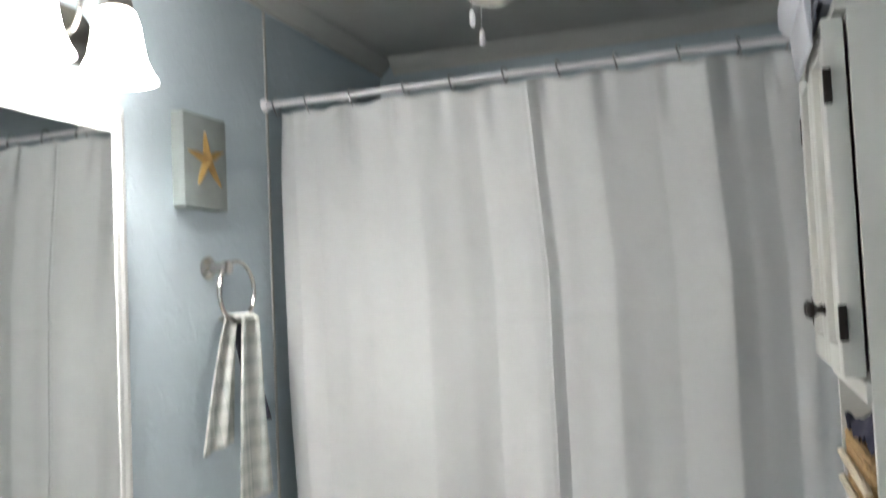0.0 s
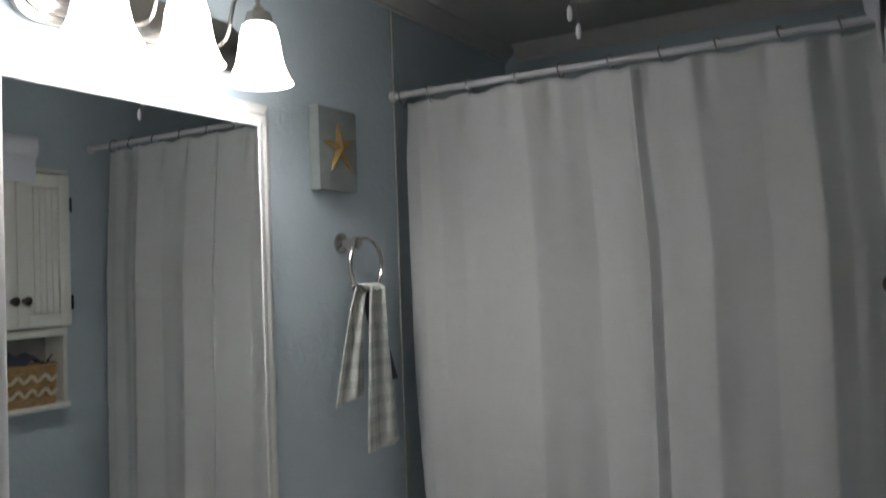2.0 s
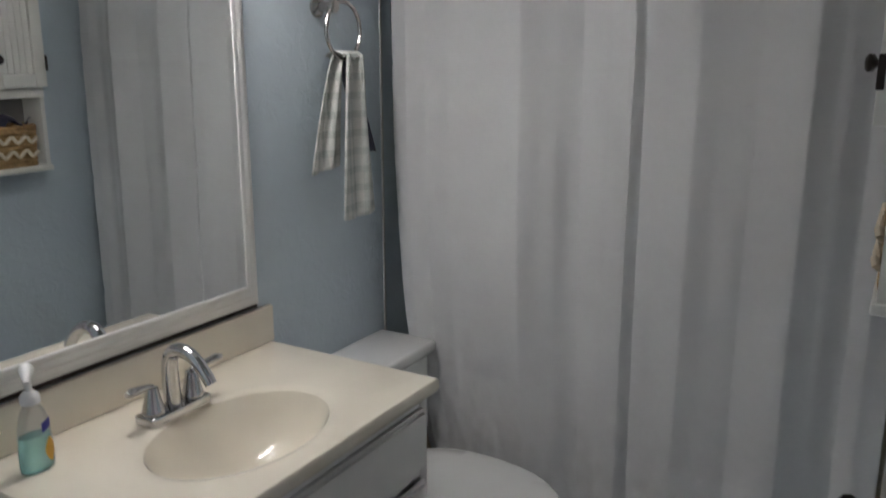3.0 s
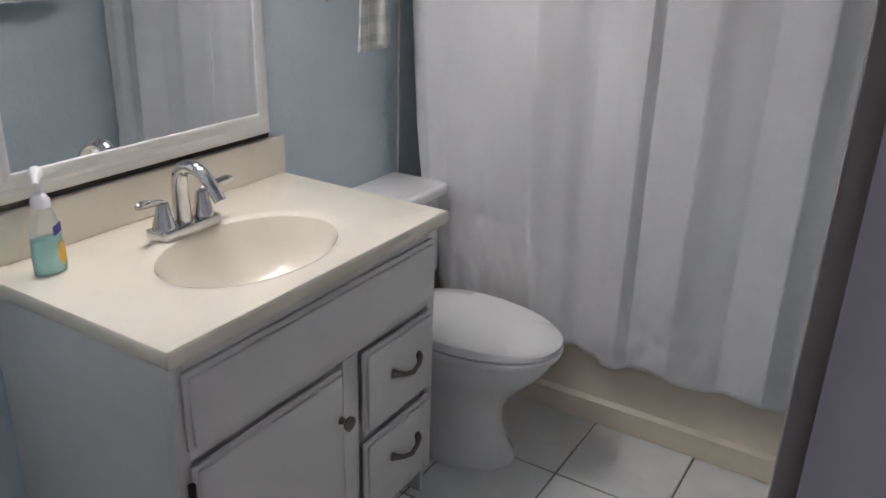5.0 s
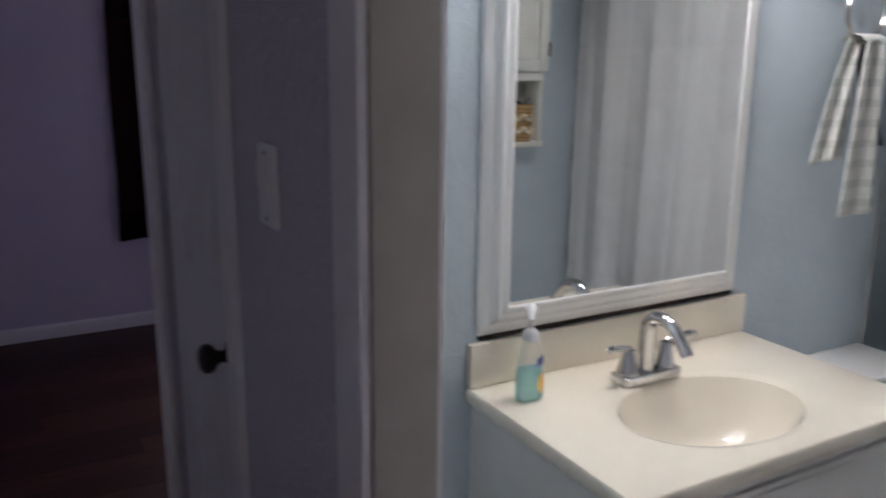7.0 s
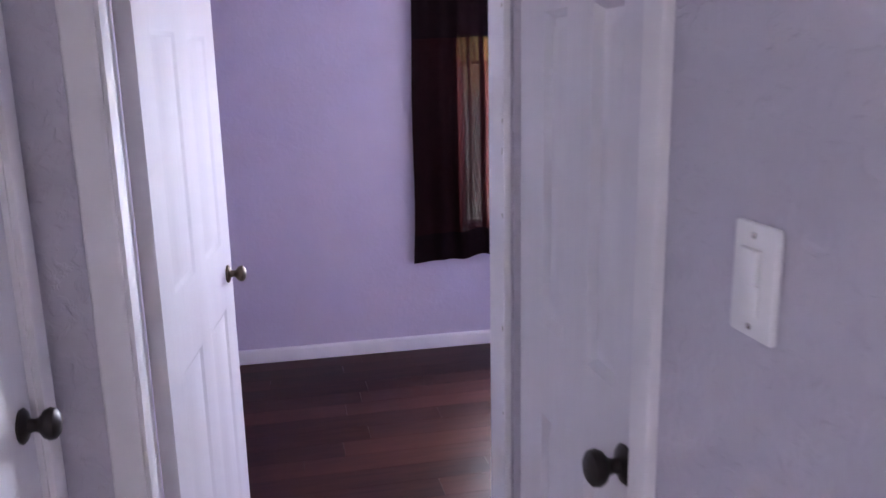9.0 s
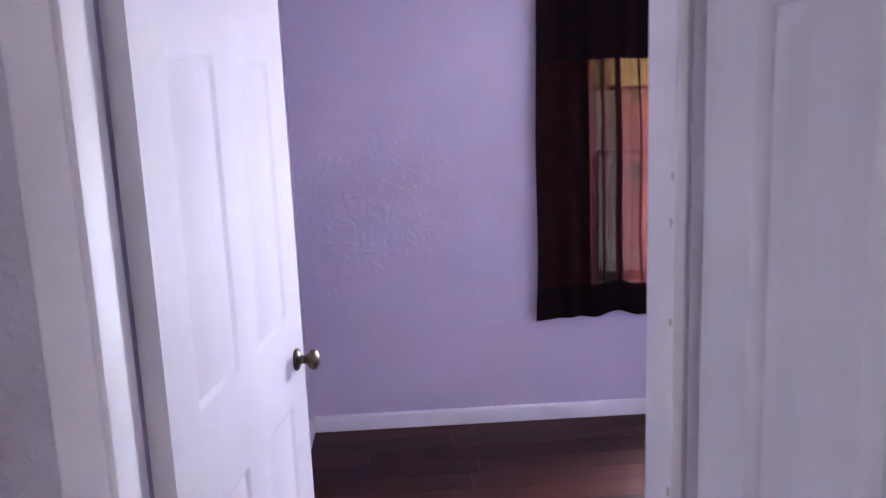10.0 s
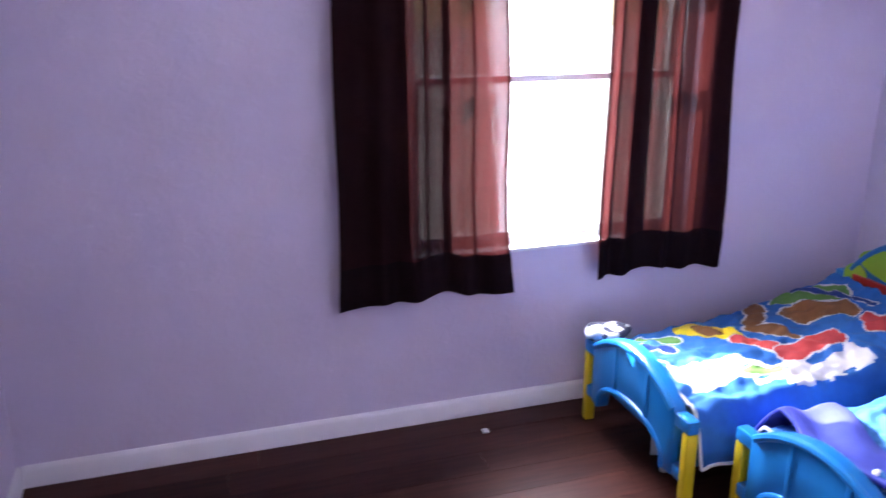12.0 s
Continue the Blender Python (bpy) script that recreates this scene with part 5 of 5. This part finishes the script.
def comforter(name, ox, oy, w, length, label, seed, hang, patches):
    """A rumpled printed comforter: cloth with bold coloured patches, whitened where the sun lands."""
    def fn(u, v):
        x = ox + 0.010 + (w - 0.02) * u
        y = oy + 0.055 + (length - 0.16) * v
        z = 0.325 + 0.022 * noise.noise(Vector((u * 4 + seed, v * 7, 0))) + 0.012 * noise.noise(Vector((u * 11, v * 15 + seed, 4))) + 0.030 * math.sin(math.pi * u) + 0.15 * v * v * (1.0 - 0.4 * u) + 0.010 * noise.noise(Vector((u * 19 + seed, v * 24, 8.0)))
        edge = max(0, abs(u - 0.5) * 2 - 0.86) / 0.14
        z -= edge ** 2 * (0.055 if u < 0.5 else hang)
        z += 0.02 * max(0, 0.2 - v)
        return (x + (0.030 if u > 0.5 else -0.004) * edge * (hang > 0.06), y, z)
    bm = sheet(fn, 110, 190)
    for f in bm.faces:
        c = f.calc_center_median()
        wob = Vector((noise.noise(Vector((c.x * 17, c.y * 17, seed))), noise.noise(Vector((c.x * 17, c.y * 17, seed + 5.5))))) * 0.020
        p = Vector((c.x - ox, c.y - oy)) + wob
        g = noise.noise(Vector((c.x * 4.0, c.y * 3.0, 9.0 + seed))) + 0.4 * noise.noise(Vector((c.x * 19, c.y * 13, seed)))
        k = 6 if g + 0.9 * (0.42 - p.y) > 0.12 else 0
        # white cloth painted in so that the sun patch looks burnt out
        if 0.36 < p.x < 0.58 and 0.10 < p.y < 0.74 and g > -0.10:
            k = 1
        if p.x > 0.585 or p.x < 0.09 or (p.x > 0.50 and p.y < 0.30):
            k = 0
        for x0, y0, x1, y1, rad, colour, rim in patches:
            a, d = Vector((x0, y0)), Vector((x1 - x0, y1 - y0))
            s = max(0.0, min(1.0, (p - a).dot(d) / d.length_squared))
            far = (p - a - s * d).length
            if far < rad:
                k = colour
            elif far < rad + 0.45 * rim:
                k = 1
        f.material_index = k
    ob = solo(name, bm, PRINT, label, "bedding")
    md = ob.modifiers.new("thick", "SOLIDIFY")
    md.thickness = 0.008
    part("side_piping", T([fn(1.0, k / 60) for k in range(61)], 0.0055, 7), M_WHITE_CLOTH, ob, "white piped edge")
    part("foot_piping", T([fn(k / 40, 0.0) for k in range(41)], 0.0055, 7), M_WHITE_CLOTH, ob, "white piped edge")
    return ob


# bold printed shapes: ends of each stroke, half width, colour, white outline
PATCHES = [
    (0.10, 0.34, 0.22, 0.44, 0.045, 4, 0.0), (0.13, 0.37, 0.20, 0.41, 0.022, 7, 0.0),
    (0.10, 0.17, 0.15, 0.26, 0.032, 3, 0.016), (0.21, 0.13, 0.25, 0.17, 0.024, 5, 0.016), (0.30, 0.10, 0.35, 0.13, 0.012, 1, 0.0),
    (0.07, 0.66, 0.22, 0.54, 0.030, 7, 0.016), (0.22, 0.54, 0.33, 0.62, 0.028, 7, 0.016), (0.08, 0.80, 0.16, 0.92, 0.065, 3, 0.014),
    (0.20, 0.74, 0.28, 0.86, 0.055, 7, 0.014), (0.28, 0.44, 0.42, 0.52, 0.032, 2, 0.014), (0.42, 0.52, 0.40, 0.72, 0.040, 2, 0.014),
    (0.30, 0.64, 0.34, 0.68, 0.022, 0, 0.0), (0.05, 0.86, 0.30, 0.98, 0.018, 5, 0.010), (0.46, 0.34, 0.49, 0.42, 0.024, 3, 0.010), (0.40, 0.90, 0.50, 1.00, 0.050, 2, 0.014),
]
BED1 = (-3.015, 1.082, 0.625, 1.14)
BED2 = (-2.315, 1.205, 0.625, 1.14)
toddler_bed(*BED1, "blue plastic toddler bed with yellow legs under the window wall")
toddler_bed(*BED2, "blue plastic toddler bed with yellow legs beside the other bed")
comforter("comforter", *BED1, "rumpled blue printed comforter hanging over the bed side", 1, 0.17, PATCHES)
comforter("comforter", *BED2, "rumpled blue printed comforter with bold patches on the bed", 4, 0.05, [(0.62 - a, c + 0.22, 0.62 - d, e + 0.22, r, k, m) for a, c, d, e, r, k, m in PATCHES])


def blanket_fn(u, v):
    x = BED2[0] - 0.035 + 0.60 * u
    y = BED2[1] + 0.060 + 0.20 * v + 0.03 * math.sin(u * 9)
    drop = max(0, 0.14 - u) / 0.14
    return (x, y, 0.380 - 0.125 * drop ** 1.4 + 0.007 * math.sin(u * 12 + v * 4) + 0.008 * math.sin(v * 9 + u * 3))


blanket = solo("blanket", sheet(blanket_fn, 50, 30), M_PURPLE, "crumpled violet-blue blanket at the foot of the bed", "blanket")
md = blanket.modifiers.new("thick", "SOLIDIFY")
md.thickness = 0.010
bm = bmesh.new()
bmesh.ops.create_icosphere(bm, subdivisions=4, radius=1, matrix=Matrix.Translation((-2.985, 1.150, 0.352)) @ Matrix.Diagonal((0.055, 0.085, 0.030, 1)))
for v in bm.verts:
    v.co += v.normal * 0.016 * noise.noise(v.co * 22)
for f in bm.faces:
    f.material_index = 1 if noise.noise(f.calc_center_median() * 26) > 0.05 else 0
solo("crumpled_cloth", bm, [M_WHITE_CLOTH, M_GREY_CLOTH], "crumpled white and grey cloth on the bed corner", "cloth")
bm = sheet(lambda u, v: (-2.72 + 0.13 * u, 1.20 + 0.02 * math.sin(u * 5), 0.004 + 0.12 * v + 0.01 * math.sin(u * 7)), 8, 8)
paper = solo("plastic_bag", bm, M_WHITE_CLOTH, "white plastic bag lying under the bed", "bag")
md = paper.modifiers.new("thick", "SOLIDIFY")
md.thickness = 0.02
solo("paper_scrap", B(((-3.045, 0.692, 0.0035), (-3.018, 0.716, 0.009)), bevel=0.002), M_WHITE_CLOTH, "tiny white paper scrap on the floor", "scrap")

# ---- floors ----
floor_bath = structure("floor_bath", B(((-0.1, 0.0005, -0.10), (BE + 0.1, BN + 0.1, -0.004))), M_GROUT, "pale stone tile floor with brown grout", "floor")
shared = {}
P = 0.305
for i in range(6):
    for j in range(7):
        xa, ya = 0.02 + (i - 1) * P + 0.12, 0.08 + (j - 1) * P + 0.24
        lo = (max(xa, 0.003), max(ya, 0.004))
        hi = (min(xa + P - 0.006, BE - 0.003), min(ya + P - 0.006, 1.90))
        if hi[0] - lo[0] < 0.02 or hi[1] - lo[1] < 0.02:
            continue
        size = (round(hi[0] - lo[0], 4), round(hi[1] - lo[1], 4))
        if size not in shared:
            shared[size] = finish("tile", B(((0, 0, -0.010), (*size, 0.0)), bevel=0.0015, seg=1), M_TILE)
        o = new("tile", shared[size])
        o.parent = floor_bath
        o.location = (*lo, 0.0)
floor_wood = structure("floor_wood", B(((RW - 0.05, RS - 0.05, -0.10), (XB, RN + 0.05, -0.004)), ((XB, HS - 0.05, -0.10), (2.45, 0.0, -0.004))), M_SUBFLOOR, "dark cherry laminate plank floor", "floor")
shared = {}
rng = random.Random(11)
PW, PL = 0.128, 1.20


def lay(xmin, xmax, ymin, ymax):
    """Planks along y in the bedroom's width direction, ends staggered."""
    x = xmin
    while x < xmax - 0.01:
        w = min(PW, xmax - x)
        y = ymin - rng.uniform(0.0, PL - 0.2)
        while y < ymax - 0.01:
            a, b = max(y, ymin), min(y + PL, ymax)
            if b - a > 0.02:
                size = (round(w - 0.0007, 4), round(b - a - 0.0010, 3))
                if size not in shared:
                    shared[size] = finish("plank", B(((0, 0, -0.010), (size[0], size[1], 0.0)), bevel=0.0003, seg=1), M_PLANK)
                o = new("plank", shared[size])
                o.parent = floor_wood
                o.location = (x, a, 0.0)
            y += PL
        x += PW


lay(RW + 0.001, XB, RS + 0.001, RN - 0.001)
lay(XB + 0.001, 2.399, HS + 0.001, -0.001)
